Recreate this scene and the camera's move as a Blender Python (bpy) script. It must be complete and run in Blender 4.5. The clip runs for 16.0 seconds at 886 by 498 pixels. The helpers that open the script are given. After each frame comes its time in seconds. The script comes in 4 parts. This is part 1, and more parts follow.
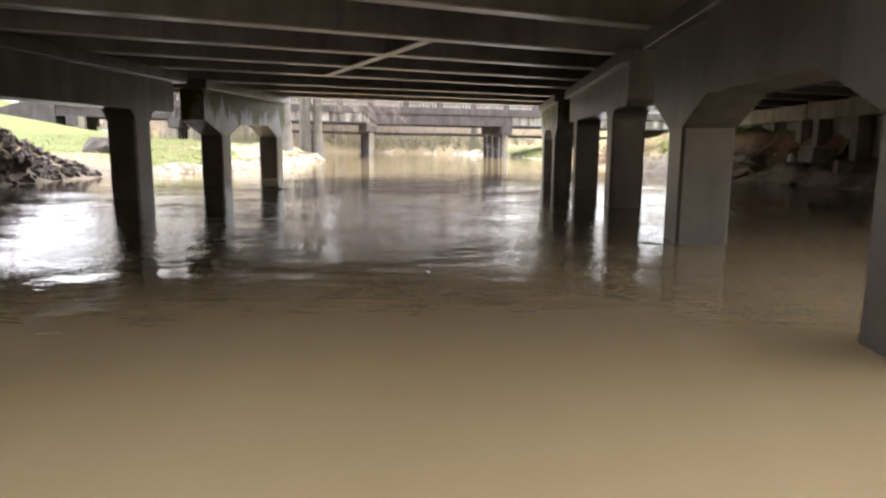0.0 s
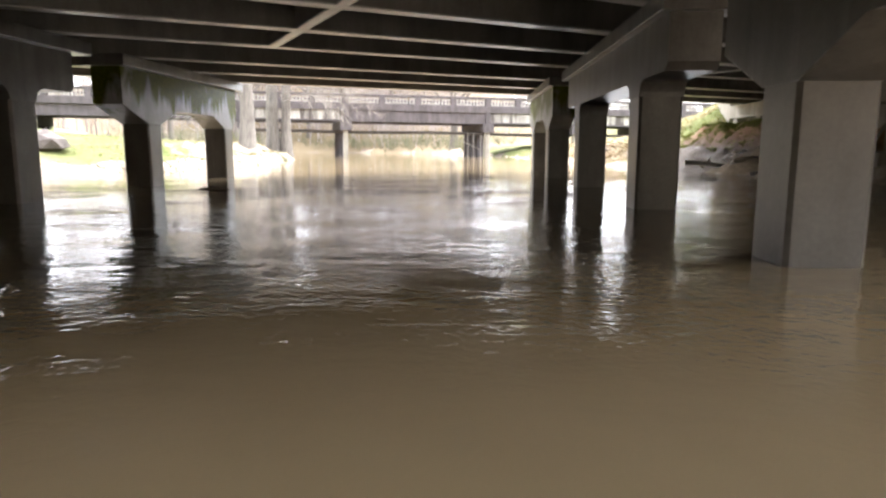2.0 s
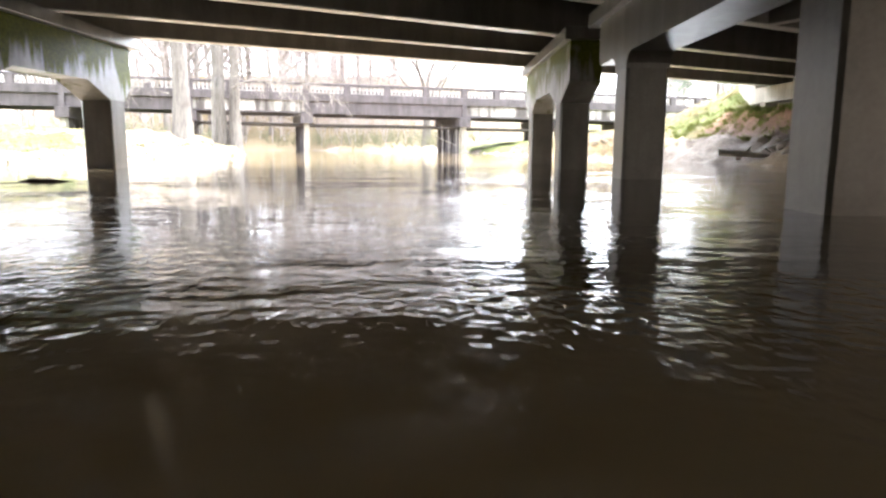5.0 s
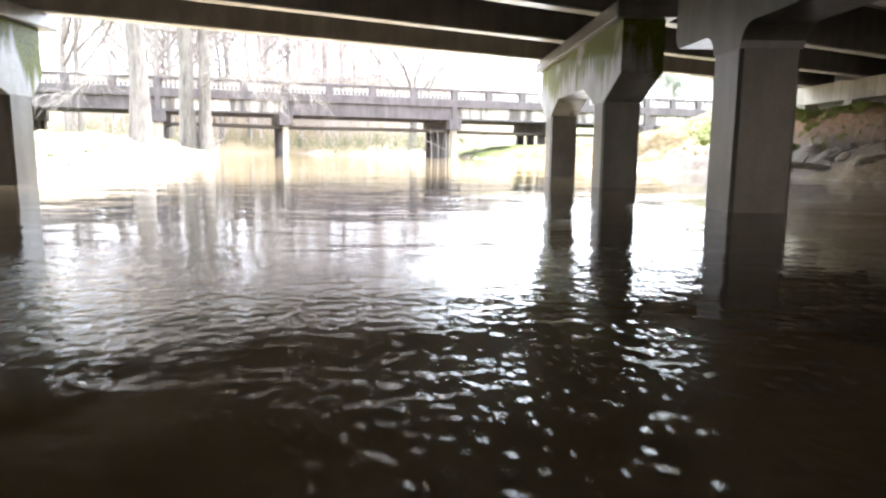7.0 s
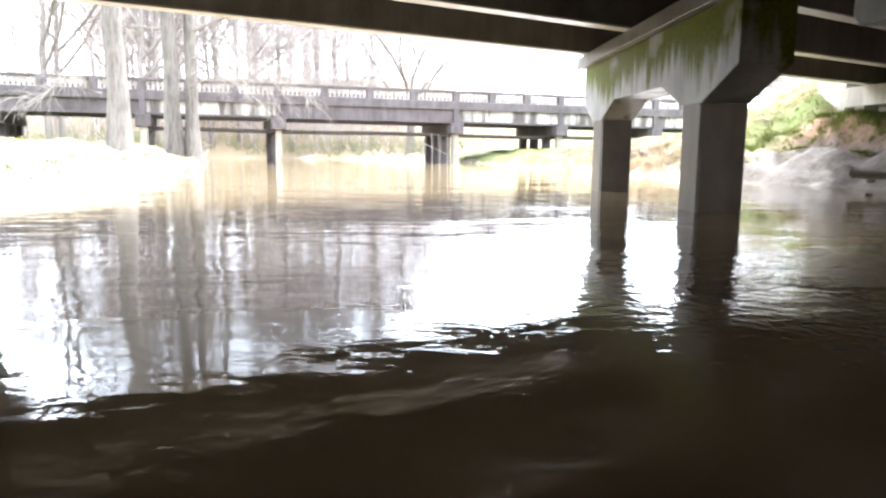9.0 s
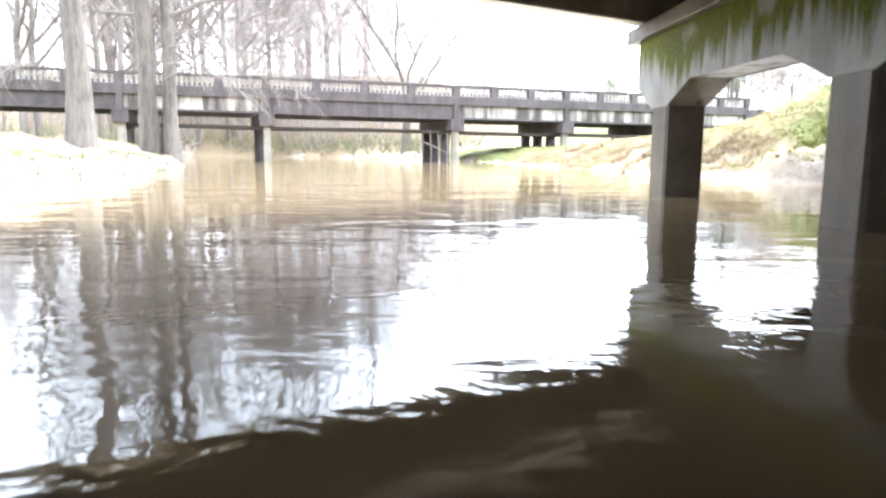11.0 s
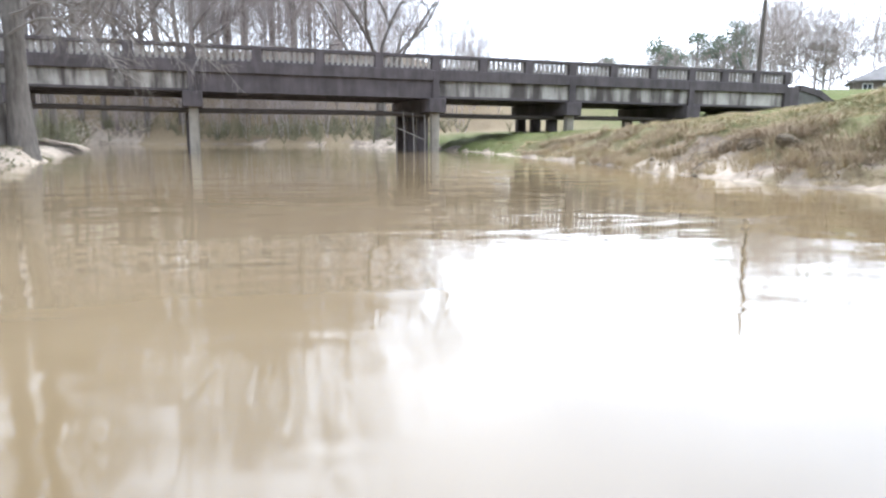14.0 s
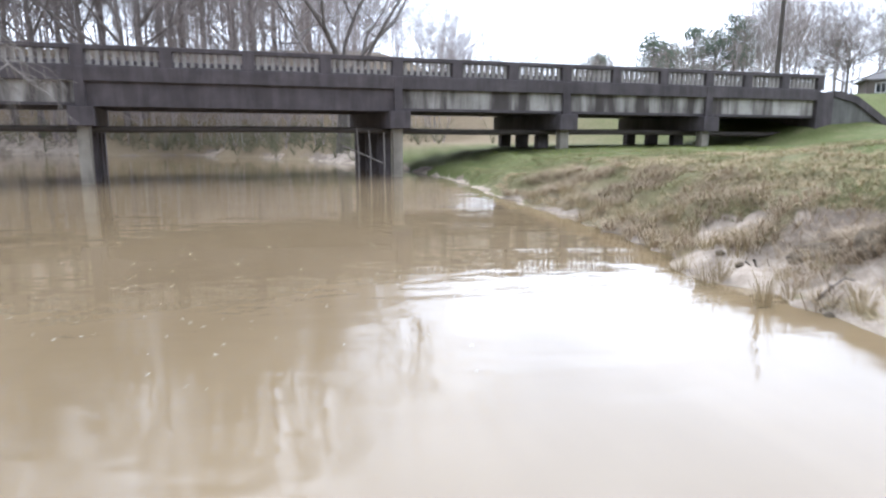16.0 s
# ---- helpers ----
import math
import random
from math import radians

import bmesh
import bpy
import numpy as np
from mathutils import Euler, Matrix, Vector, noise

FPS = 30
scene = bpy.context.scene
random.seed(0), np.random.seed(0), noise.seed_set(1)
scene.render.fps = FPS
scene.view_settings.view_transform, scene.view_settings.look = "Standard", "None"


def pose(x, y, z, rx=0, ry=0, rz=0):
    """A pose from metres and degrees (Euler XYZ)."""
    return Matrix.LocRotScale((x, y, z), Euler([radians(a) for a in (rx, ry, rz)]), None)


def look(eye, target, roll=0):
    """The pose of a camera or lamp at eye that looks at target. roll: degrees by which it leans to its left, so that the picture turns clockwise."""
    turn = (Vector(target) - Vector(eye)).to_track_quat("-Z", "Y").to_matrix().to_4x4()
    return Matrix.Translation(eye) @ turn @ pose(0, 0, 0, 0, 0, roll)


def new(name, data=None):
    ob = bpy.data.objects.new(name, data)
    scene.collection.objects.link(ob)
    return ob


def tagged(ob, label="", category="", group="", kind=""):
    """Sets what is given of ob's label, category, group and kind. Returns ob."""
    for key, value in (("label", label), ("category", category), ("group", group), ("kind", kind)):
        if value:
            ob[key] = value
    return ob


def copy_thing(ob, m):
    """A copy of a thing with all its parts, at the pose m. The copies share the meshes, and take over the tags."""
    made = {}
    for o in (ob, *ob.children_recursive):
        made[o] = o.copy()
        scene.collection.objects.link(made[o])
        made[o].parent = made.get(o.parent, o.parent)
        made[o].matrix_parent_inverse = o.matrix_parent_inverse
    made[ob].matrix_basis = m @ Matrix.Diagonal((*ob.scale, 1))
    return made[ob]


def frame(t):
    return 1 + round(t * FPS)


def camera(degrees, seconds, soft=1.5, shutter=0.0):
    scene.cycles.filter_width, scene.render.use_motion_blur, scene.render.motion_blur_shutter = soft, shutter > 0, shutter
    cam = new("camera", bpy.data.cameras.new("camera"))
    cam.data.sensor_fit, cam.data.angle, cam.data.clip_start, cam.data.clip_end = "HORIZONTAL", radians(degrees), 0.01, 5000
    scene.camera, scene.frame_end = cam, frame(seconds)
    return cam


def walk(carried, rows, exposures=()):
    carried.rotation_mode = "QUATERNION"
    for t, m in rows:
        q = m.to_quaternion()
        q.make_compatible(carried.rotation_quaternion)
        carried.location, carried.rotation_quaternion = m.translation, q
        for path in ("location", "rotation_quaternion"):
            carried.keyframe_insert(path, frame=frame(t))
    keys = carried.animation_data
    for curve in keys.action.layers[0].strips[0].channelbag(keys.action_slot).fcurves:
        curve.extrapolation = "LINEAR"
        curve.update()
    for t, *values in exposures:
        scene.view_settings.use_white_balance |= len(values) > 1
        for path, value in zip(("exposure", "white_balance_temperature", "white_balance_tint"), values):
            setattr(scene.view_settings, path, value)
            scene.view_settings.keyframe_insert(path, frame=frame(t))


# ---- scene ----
import itertools

cam = camera(67.9, 16.0, soft=2.4, shutter=0.5)
PATH = [
    (0, (1.875, -1.915, 1.15), (1.703, 0.053, 0.836), 0.4),
    (0.5, (1.79, -1.235, 1.133), (1.633, 0.734, 0.82), 0.2),
    (1, (1.73, -0.461, 1.11), (1.588, 1.509, 0.798), 0.1),
    (1.5, (1.707, 0.276, 1.024), (1.578, 2.248, 0.714), 0.0),
    (2, (1.691, 1.065, 0.894), (1.578, 3.038, 0.585), 0.1),
    (2.5, (1.665, 1.87, 0.762), (1.567, 3.844, 0.457), 0.2),
    (3, (1.604, 2.72, 0.637), (1.521, 4.695, 0.332), 0.1),
    (3.5, (1.526, 3.603, 0.521), (1.459, 5.579, 0.217), 0.1),
    (4, (1.484, 4.451, 0.443), (1.428, 6.427, 0.137), 0.1),
    (6.5, (1.021, 8.525, 0.513), (1.037, 10.502, 0.213), 0.5),
    (7, (0.908, 9.303, 0.592), (0.931, 11.281, 0.294), 0.5),
    (7.5, (0.752, 9.988, 0.642), (0.783, 11.965, 0.346), 0.5),
    (8, (0.572, 10.631, 0.72), (0.61, 12.608, 0.426), 0.4),
    (8.5, (0.391, 11.245, 0.757), (0.433, 13.224, 0.464), 0.3),
    (9, (0.168, 11.744, 0.746), (0.218, 13.722, 0.455), 0.2),
    (11.5, (-0.212, 15.408, 0.675), (-0.135, 17.384, 0.379), 0.2),
    (12, (-0.178, 16.444, 0.72), (-0.094, 18.418, 0.413), 0.2),
    (12.5, (-0.156, 17.684, 0.777), (-0.064, 19.656, 0.461), 0.2),
    (13, (-0.014, 19.235, 0.81), (0.085, 21.206, 0.484), 0.1),
    (13.5, (0.336, 20.982, 0.762), (0.437, 22.951, 0.429), 0.1),
    (14, (0.696, 23.036, 0.817), (0.802, 25.004, 0.478), 0.0),
    (14.5, (1.022, 24.933, 1.111), (1.138, 26.899, 0.764), -0.1),
    (15, (1.326, 26.637, 1.521), (1.455, 28.602, 1.17), -0.2),
    (15.5, (1.729, 28.394, 1.709), (1.865, 30.358, 1.358), -0.3),
    (16, (2.108, 29.99, 1.914), (2.246, 31.954, 1.562), -0.3),
]
EXPOSURES = [(0.0, 2.3, 6400, 11), (2.0, 2.83, 6250, 11), (4.0, 3.22, 6100, 11), (6.5, 3.45, 5900, 8), (9.0, 3.22, 5800, 8), (11.5, 2.68, 5760, 8), (13.0, 1.72, 5720, 8), (14.5, 1.06, 5560, 9), (16.0, 0.8, 5520, 11)]
walk(cam, [(t, look(eye, target, roll)) for t, eye, target, roll in PATH], EXPOSURES)

# ---- light ----
world = bpy.data.worlds.new("overcast_sky")
scene.world = world
world.use_nodes = True
wn, wl = world.node_tree.nodes, world.node_tree.links
sky = wn.new("ShaderNodeTexSky")
sky.sky_type, sky.sun_disc = "NISHITA", False
sky.sun_elevation, sky.sun_rotation = radians(56), radians(22)
sky.air_density, sky.dust_density = 1.0, 5.0
soft_sky = wn.new("ShaderNodeHueSaturation")
soft_sky.inputs["Saturation"].default_value = 0.12
wl.new(sky.outputs[0], soft_sky.inputs["Color"])
cloud = wn.new("ShaderNodeMix")
cloud.data_type, cloud.blend_type = "RGBA", "ADD"
cloud.inputs[0].default_value = 1.0
cloud_at, cloud_noise, cloud_ramp = wn.new("ShaderNodeTexCoord"), wn.new("ShaderNodeTexNoise"), wn.new("ShaderNodeValToRGB")
cloud_noise.inputs["Scale"].default_value, cloud_noise.inputs["Detail"].default_value = 3.2, 4.0
wl.new(cloud_at.outputs["Generated"], cloud_noise.inputs["Vector"])
wl.new(cloud_noise.outputs["Fac"], cloud_ramp.inputs[0])
for e, (at, c) in zip(cloud_ramp.color_ramp.elements, ((0.35, (3.4, 3.7, 4.3, 1)), (0.62, (6.4, 6.5, 6.8, 1)))):
    e.position, e.color = at, c
wl.new(cloud_ramp.outputs[0], cloud.inputs[7])
wl.new(soft_sky.outputs[0], cloud.inputs[6])
wl.new(cloud.outputs[2], wn["Background"].inputs["Color"])
wn["Background"].inputs["Strength"].default_value = 0.15
sun_data = bpy.data.lights.new("sun", "SUN")
sun_data.energy, sun_data.angle, sun_data.color = 0.5, radians(40), (1.0, 0.96, 0.9)
sun = new("sun", sun_data)
sun.matrix_world = look((0, 0, 60), (-15, -37, 0))


# ---- materials ----
def nodes_of(name, rough=0.8, metal=0.0):
    m = bpy.data.materials.new(name)
    m.use_nodes = True
    b = m.node_tree.nodes["Principled BSDF"]
    b.inputs["Roughness"].default_value, b.inputs["Metallic"].default_value = rough, metal
    return m, m.node_tree.nodes, m.node_tree.links, b


def ramp(n, l, src, stops):
    r = n.new("ShaderNodeValToRGB")
    while len(r.color_ramp.elements) < len(stops):
        r.color_ramp.elements.new(0.5)
    for e, (p, c) in zip(r.color_ramp.elements, stops):
        e.position, e.color = p, (*c, 1)
    l.new(src, r.inputs[0])
    return r.outputs[0]


def noise_of(n, l, scale, detail=6.0, rough=0.6, stretch=(1, 1, 1), coords="Object", distort=0.0):
    tc, mp, nz = n.new("ShaderNodeTexCoord"), n.new("ShaderNodeMapping"), n.new("ShaderNodeTexNoise")
    mp.inputs["Scale"].default_value = stretch
    nz.inputs["Scale"].default_value, nz.inputs["Detail"].default_value = scale, detail
    nz.inputs["Roughness"].default_value, nz.inputs["Distortion"].default_value = rough, distort
    if coords == "World":
        g = n.new("ShaderNodeNewGeometry")
        l.new(g.outputs["Position"], mp.inputs[0])
    else:
        l.new(tc.outputs[coords], mp.inputs[0])
    l.new(mp.outputs[0], nz.inputs["Vector"])
    return nz.outputs["Fac"]


def mix(n, l, fac, a, b, mode="MIX"):
    m = n.new("ShaderNodeMix")
    m.data_type, m.blend_type = "RGBA", mode
    for src, sock in ((fac, m.inputs[0]), (a, m.inputs[6]), (b, m.inputs[7])):
        if isinstance(src, (int, float)):
            sock.default_value = src
        elif isinstance(src, tuple):
            sock.default_value = (*src, 1)
        else:
            l.new(src, sock)
    return m.outputs[2]


def bump(n, l, b, heights):
    last = None
    for src, strength, dist in heights:
        k = n.new("ShaderNodeBump")
        k.inputs["Strength"].default_value, k.inputs["Distance"].default_value = strength, dist
        l.new(src, k.inputs["Height"])
        if last:
            l.new(last, k.inputs["Normal"])
        last = k.outputs[0]
    l.new(last, b.inputs["Normal"])


def simple(name, lo, hi, scale=6.0, rough=0.85, bumpy=0.4, dist=0.01, stretch=(1, 1, 1), metal=0.0, coords="World"):
    m, n, l, b = nodes_of(name, rough, metal)
    if rough >= 0.9:
        b.inputs["Specular IOR Level"].default_value = 0.2
    a = noise_of(n, l, scale, 8, 0.65, stretch, coords)
    c = noise_of(n, l, scale * 0.13, 3, 0.5, stretch, coords)
    col = ramp(n, l, a, [(0.3, lo), (0.7, hi)])
    col = mix(n, l, 0.35, col, ramp(n, l, c, [(0.35, lo), (0.65, hi)]))
    l.new(col, b.inputs["Base Color"])
    if bumpy:
        bump(n, l, b, [(a, bumpy, dist)])
    return m


def concrete(name, lo, hi, moss=0.0, stain=0.5, run_scale=3.2, run_dark=(0.45, 0.42, 0.38), rough=0.85):
    """Weathered concrete: form grain, dark run marks and, where asked, moss on the upper rim."""
    m, n, l, b = nodes_of(name, rough)
    fine = noise_of(n, l, 22, 8, 0.7, coords="World")
    broad = noise_of(n, l, 1.3, 4, 0.55, coords="World")
    runs = noise_of(n, l, run_scale, 5, 0.6, (1, 1, 0.12), "World", 0.3)
    col = ramp(n, l, broad, [(0.3, lo), (0.7, hi)])
    col = mix(n, l, 0.35, col, ramp(n, l, fine, [(0.3, lo), (0.7, hi)]))
    dark = ramp(n, l, runs, [(0.42, run_dark), (0.58, (1, 1, 1))])
    col = mix(n, l, stain, col, dark, "MULTIPLY")
    if moss:
        g = n.new("ShaderNodeNewGeometry")
        sep = n.new("ShaderNodeSeparateXYZ")
        l.new(g.outputs["Position"], sep.inputs[0])
        drip = noise_of(n, l, 2.6, 5, 0.65, (1, 1, 0.1), "World", 0.2)
        add = n.new("ShaderNodeMath")
        add.operation = "MULTIPLY_ADD"
        add.inputs[1].default_value = 2.4
        l.new(drip, add.inputs[0])
        hgt = n.new("ShaderNodeMath")
        hgt.operation = "MULTIPLY_ADD"
        hgt.inputs[1].default_value, hgt.inputs[2].default_value = 1.0, -2.9
        l.new(sep.outputs[2], hgt.inputs[0])
        l.new(hgt.outputs[0], add.inputs[2])
        yy = n.new("ShaderNodeMath")
        yy.operation, yy.use_clamp = "MULTIPLY", True
        l.new(add.outputs[0], yy.inputs[0])
        yy.inputs[1].default_value = 3.6 * moss
        patch = ramp(n, l, noise_of(n, l, 1.1, 3, 0.5, coords="World"), [(0.26, (0, 0, 0)), (0.38, (1, 1, 1))])
        cover = n.new("ShaderNodeMath")
        cover.operation = "MULTIPLY"
        l.new(yy.outputs[0], cover.inputs[0])
        l.new(patch, cover.inputs[1])
        green = ramp(n, l, fine, [(0.3, (0.03, 0.037, 0.002)), (0.7, (0.11, 0.123, 0.008))])
        col = mix(n, l, cover.outputs[0], col, green)
        gloss = n.new("ShaderNodeMapRange")
        gloss.inputs["To Min"].default_value, gloss.inputs["To Max"].default_value = 0.5, 0.08
        l.new(cover.outputs[0], gloss.inputs["Value"])
        l.new(gloss.outputs[0], b.inputs["Specular IOR Level"])
    l.new(col, b.inputs["Base Color"])
    bump(n, l, b, [(broad, 0.25, 0.02), (fine, 0.35, 0.006)])
    return m


M_OLD = concrete("weathered_concrete", (0.07, 0.065, 0.059), (0.17, 0.16, 0.145), rough=0.33)
# Darker copy of the concrete for columns, with their shade in the colour.
M_COLUMN = concrete("shade_dark_concrete", (0.056, 0.05, 0.043), (0.15, 0.133, 0.113), stain=0.5, run_scale=1.6, rough=0.3)
M_MOSS = concrete("mossy_concrete", (0.135, 0.131, 0.124), (0.31, 0.302, 0.288), moss=1.0, stain=0.35, rough=0.4)
M_GIRDER = concrete("girder_concrete", (0.115, 0.106, 0.095), (0.23, 0.216, 0.195), stain=0.35, rough=0.5)
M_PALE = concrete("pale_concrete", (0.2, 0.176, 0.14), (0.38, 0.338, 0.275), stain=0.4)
# Lit copy of the girder concrete: light from the water put into colour.
M_SOFFIT = concrete("lit_underside_concrete", (0.4, 0.38, 0.345), (0.6, 0.575, 0.53), stain=0.25, rough=0.32)
# Dark from stains, with the backlit bridge's shade worked into the tone.
M_DARK = concrete("stained_shaded_concrete", (0.054, 0.044, 0.044), (0.116, 0.096, 0.095), stain=0.4)
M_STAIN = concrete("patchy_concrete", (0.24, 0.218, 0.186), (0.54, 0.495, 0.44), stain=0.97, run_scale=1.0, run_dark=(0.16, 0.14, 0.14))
M_BALUSTER = concrete("baluster_concrete", (0.22, 0.198, 0.178), (0.43, 0.395, 0.355), stain=0.4)
M_RUST = simple("rusted_pipe", (0.035, 0.028, 0.024), (0.09, 0.07, 0.055), 14, 0.7)
M_BARK = simple("grey_bark", (0.06, 0.051, 0.043), (0.23, 0.203, 0.175), 4, 0.95, 1.0, 0.06, (3, 3, 0.5))
M_SNAG = simple("rotten_dark_bark", (0.045, 0.038, 0.031), (0.17, 0.15, 0.128), 5, 0.95, 1.0, 0.05, (3, 3, 0.5))
# Bark of distant trees, lightened so that its colour carries the haze.
M_FARBARK = simple("haze_toned_bark", (0.12, 0.1, 0.086), (0.24, 0.21, 0.186), 2, 0.95, 0.5, 0.03, (3, 3, 0.5))
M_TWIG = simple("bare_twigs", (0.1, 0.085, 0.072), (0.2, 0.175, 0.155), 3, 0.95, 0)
# Paler copy of the twigs: distance haze is put into the base colour.
M_FARTWIG = simple("haze_toned_twigs", (0.25, 0.21, 0.188), (0.4, 0.345, 0.312), 0.5, 0.95, 0)
M_PALETWIG = simple("bleached_twigs", (0.15, 0.13, 0.11), (0.3, 0.268, 0.236), 3, 0.95, 0)
M_STRAW = simple("dry_grass", (0.24, 0.185, 0.1), (0.52, 0.42, 0.255), 2, 0.95, 0)
M_WEED = simple("dead_weed_stalks", (0.19, 0.14, 0.09), (0.47, 0.37, 0.25), 1.1, 0.95, 0)
M_OLIVE = simple("olive_winter_grass", (0.12, 0.112, 0.045), (0.27, 0.245, 0.115), 1.6, 0.95, 0)
M_BLADE = simple("green_grass", (0.11, 0.125, 0.026), (0.215, 0.235, 0.06), 1.2, 0.9, 0)
# Needle green is lightened towards distance haze too.
M_PINE = simple("pine_needles", (0.075, 0.1, 0.065), (0.15, 0.18, 0.12), 2, 0.9, 0)
M_BRUSH = simple("winter_brush", (0.1, 0.095, 0.055), (0.23, 0.225, 0.14), 1.5, 0.95, 0)
M_WOOD = simple("weathered_pole_wood", (0.06, 0.05, 0.042), (0.14, 0.12, 0.1), 4, 0.9, 0.3, 0.01, (4, 4, 0.3))
M_WALL = simple("house_brick", (0.12, 0.1, 0.09), (0.2, 0.17, 0.15), 8, 0.9)
M_ROOF = simple("grey_shingle", (0.11, 0.1, 0.095), (0.2, 0.188, 0.178), 10, 0.9)
M_WHITE = simple("white_paint", (0.7, 0.7, 0.68), (0.8, 0.8, 0.78), 5, 0.6, 0)
M_MUD = simple("wet_bank_mud", (0.17, 0.138, 0.105), (0.33, 0.275, 0.215), 4, 0.8, 0.8, 0.04)
M_TURF = simple("dark_turf_earth", (0.05, 0.038, 0.026), (0.17, 0.135, 0.09), 7, 0.95, 1.0, 0.05)
M_DRIFT = simple("wet_driftwood", (0.05, 0.04, 0.032), (0.2, 0.165, 0.13), 6, 0.8, 0.5, 0.02)
M_LOG = simple("pale_driftwood", (0.2, 0.175, 0.15), (0.42, 0.39, 0.35), 6, 0.85, 0.5, 0.02)
M_FOAM = simple("foam", (0.4, 0.37, 0.31), (0.58, 0.55, 0.48), 8, 0.9, 0)
M_GLASS = simple("dark_window_glass", (0.03, 0.035, 0.04), (0.05, 0.055, 0.06), 2, 0.08, 0)
M_ROCK = simple("broken_rock", (0.045, 0.036, 0.032), (0.17, 0.145, 0.13), 3, 0.95, 0.9, 0.04)


def make_water():
    m, n, l, b = nodes_of("muddy_water", 0.02)
    silt = noise_of(n, l, 0.25, 4, 0.6, (1, 0.6, 1), "World", 0.6)
    col = ramp(n, l, silt, [(0.3, (0.167, 0.121, 0.065)), (0.7, (0.222, 0.164, 0.094))])
    l.new(col, b.inputs["Base Color"])
    b.inputs["IOR"].default_value = 1.48
    swell = noise_of(n, l, 0.5, 2, 0.45, (0.7, 1.3, 1), "World", 0.8)
    chop = noise_of(n, l, 4.4, 3, 0.5, (0.75, 1.2, 1), "World", 0.5)
    calm = noise_of(n, l, 0.13, 2, 0.5, (1, 1.6, 1), "World", 0.6)
    g, sep = n.new("ShaderNodeNewGeometry"), n.new("ShaderNodeSeparateXYZ")
    l.new(g.outputs["Position"], sep.inputs[0])
    rise, fall, late, riffle, course = [n.new("ShaderNode" + k) for k in ("MapRange", "MapRange", "MapRange", "Math", "Math")]
    # The chop's zones along y are set to fit the camera's view.
    for r, a, b2, c, d in ((rise, 3.0, 7.5, 0.18, 1.0), (fall, 6.5, 12.5, 1.0, 0.5), (late, 18.5, 26.0, 1.0, 0.3)):
        for key, v in (("From Min", a), ("From Max", b2), ("To Min", c), ("To Max", d)):
            r.inputs[key].default_value = v
        l.new(sep.outputs[1], r.inputs["Value"])
    riffle.operation = course.operation = "MULTIPLY"
    l.new(rise.outputs[0], course.inputs[0])
    l.new(fall.outputs[0], course.inputs[1])
    l.new(course.outputs[0], riffle.inputs[0])
    l.new(late.outputs[0], riffle.inputs[1])
    k, k2 = n.new("ShaderNodeMath"), n.new("ShaderNodeMath")
    k.operation = k2.operation = "MULTIPLY"
    l.new(chop, k.inputs[0])
    l.new(ramp(n, l, calm, [(0.38, (0.35, 0.35, 0.35)), (0.6, (1, 1, 1))]), k.inputs[1])
    l.new(k.outputs[0], k2.inputs[0])
    l.new(riffle.outputs[0], k2.inputs[1])
    patter = noise_of(n, l, 14.0, 2, 0.5, (0.9, 1.1, 1), "World", 0.6)
    gusts = noise_of(n, l, 0.55, 3, 0.6, coords="World")
    z1, z2, k3, k4 = n.new("ShaderNodeMapRange"), n.new("ShaderNodeMapRange"), n.new("ShaderNodeMath"), n.new("ShaderNodeMath")
    for r, a, b2, c, d in ((z1, 2.0, 4.0, 0.0, 1.0), (z2, 12.0, 13.6, 1.0, 0.1)):
        for key, v in (("From Min", a), ("From Max", b2), ("To Min", c), ("To Max", d)):
            r.inputs[key].default_value = v
        l.new(sep.outputs[1], r.inputs["Value"])
    k3.operation = k4.operation = "MULTIPLY"
    l.new(z1.outputs[0], k3.inputs[0])
    # small ripples alongside the right columns, placed to fit the camera's view
    beside, below, glint_zone, either = [n.new("ShaderNode" + kind) for kind in ("MapRange", "MapRange", "Math", "Math")]
    for r, axis, a, b2, c, d in ((beside, 0, 0.7, 1.6, 0.0, 0.85), (below, 1, 17.6, 19.6, 1.0, 0.1)):
        for key, v in (("From Min", a), ("From Max", b2), ("To Min", c), ("To Max", d)):
            r.inputs[key].default_value = v
        l.new(sep.outputs[axis], r.inputs["Value"])
    glint_zone.operation, either.operation = "MULTIPLY", "MAXIMUM"
    l.new(beside.outputs[0], glint_zone.inputs[0])
    l.new(below.outputs[0], glint_zone.inputs[1])
    l.new(z2.outputs[0], either.inputs[0])
    l.new(glint_zone.outputs[0], either.inputs[1])
    l.new(either.outputs[0], k3.inputs[1])
    lively = n.new("ShaderNodeMath")
    lively.operation = "MULTIPLY"
    l.new(ramp(n, l, gusts, [(0.42, (0.1, 0.1, 0.1)), (0.6, (1, 1, 1))]), lively.inputs[0])
    l.new(k3.outputs[0], lively.inputs[1])
    l.new(patter, k4.inputs[0])
    l.new(lively.outputs[0], k4.inputs[1])
    drift = noise_of(n, l, 2.4, 2, 0.5, (0.6, 1.5, 1), "World", 0.6)
    bump(n, l, b, [(swell, 0.4, 0.05), (drift, 0.6, 0.006), (k2.outputs[0], 0.8, 0.0095), (k4.outputs[0], 1.0, 0.0085)])
    return m


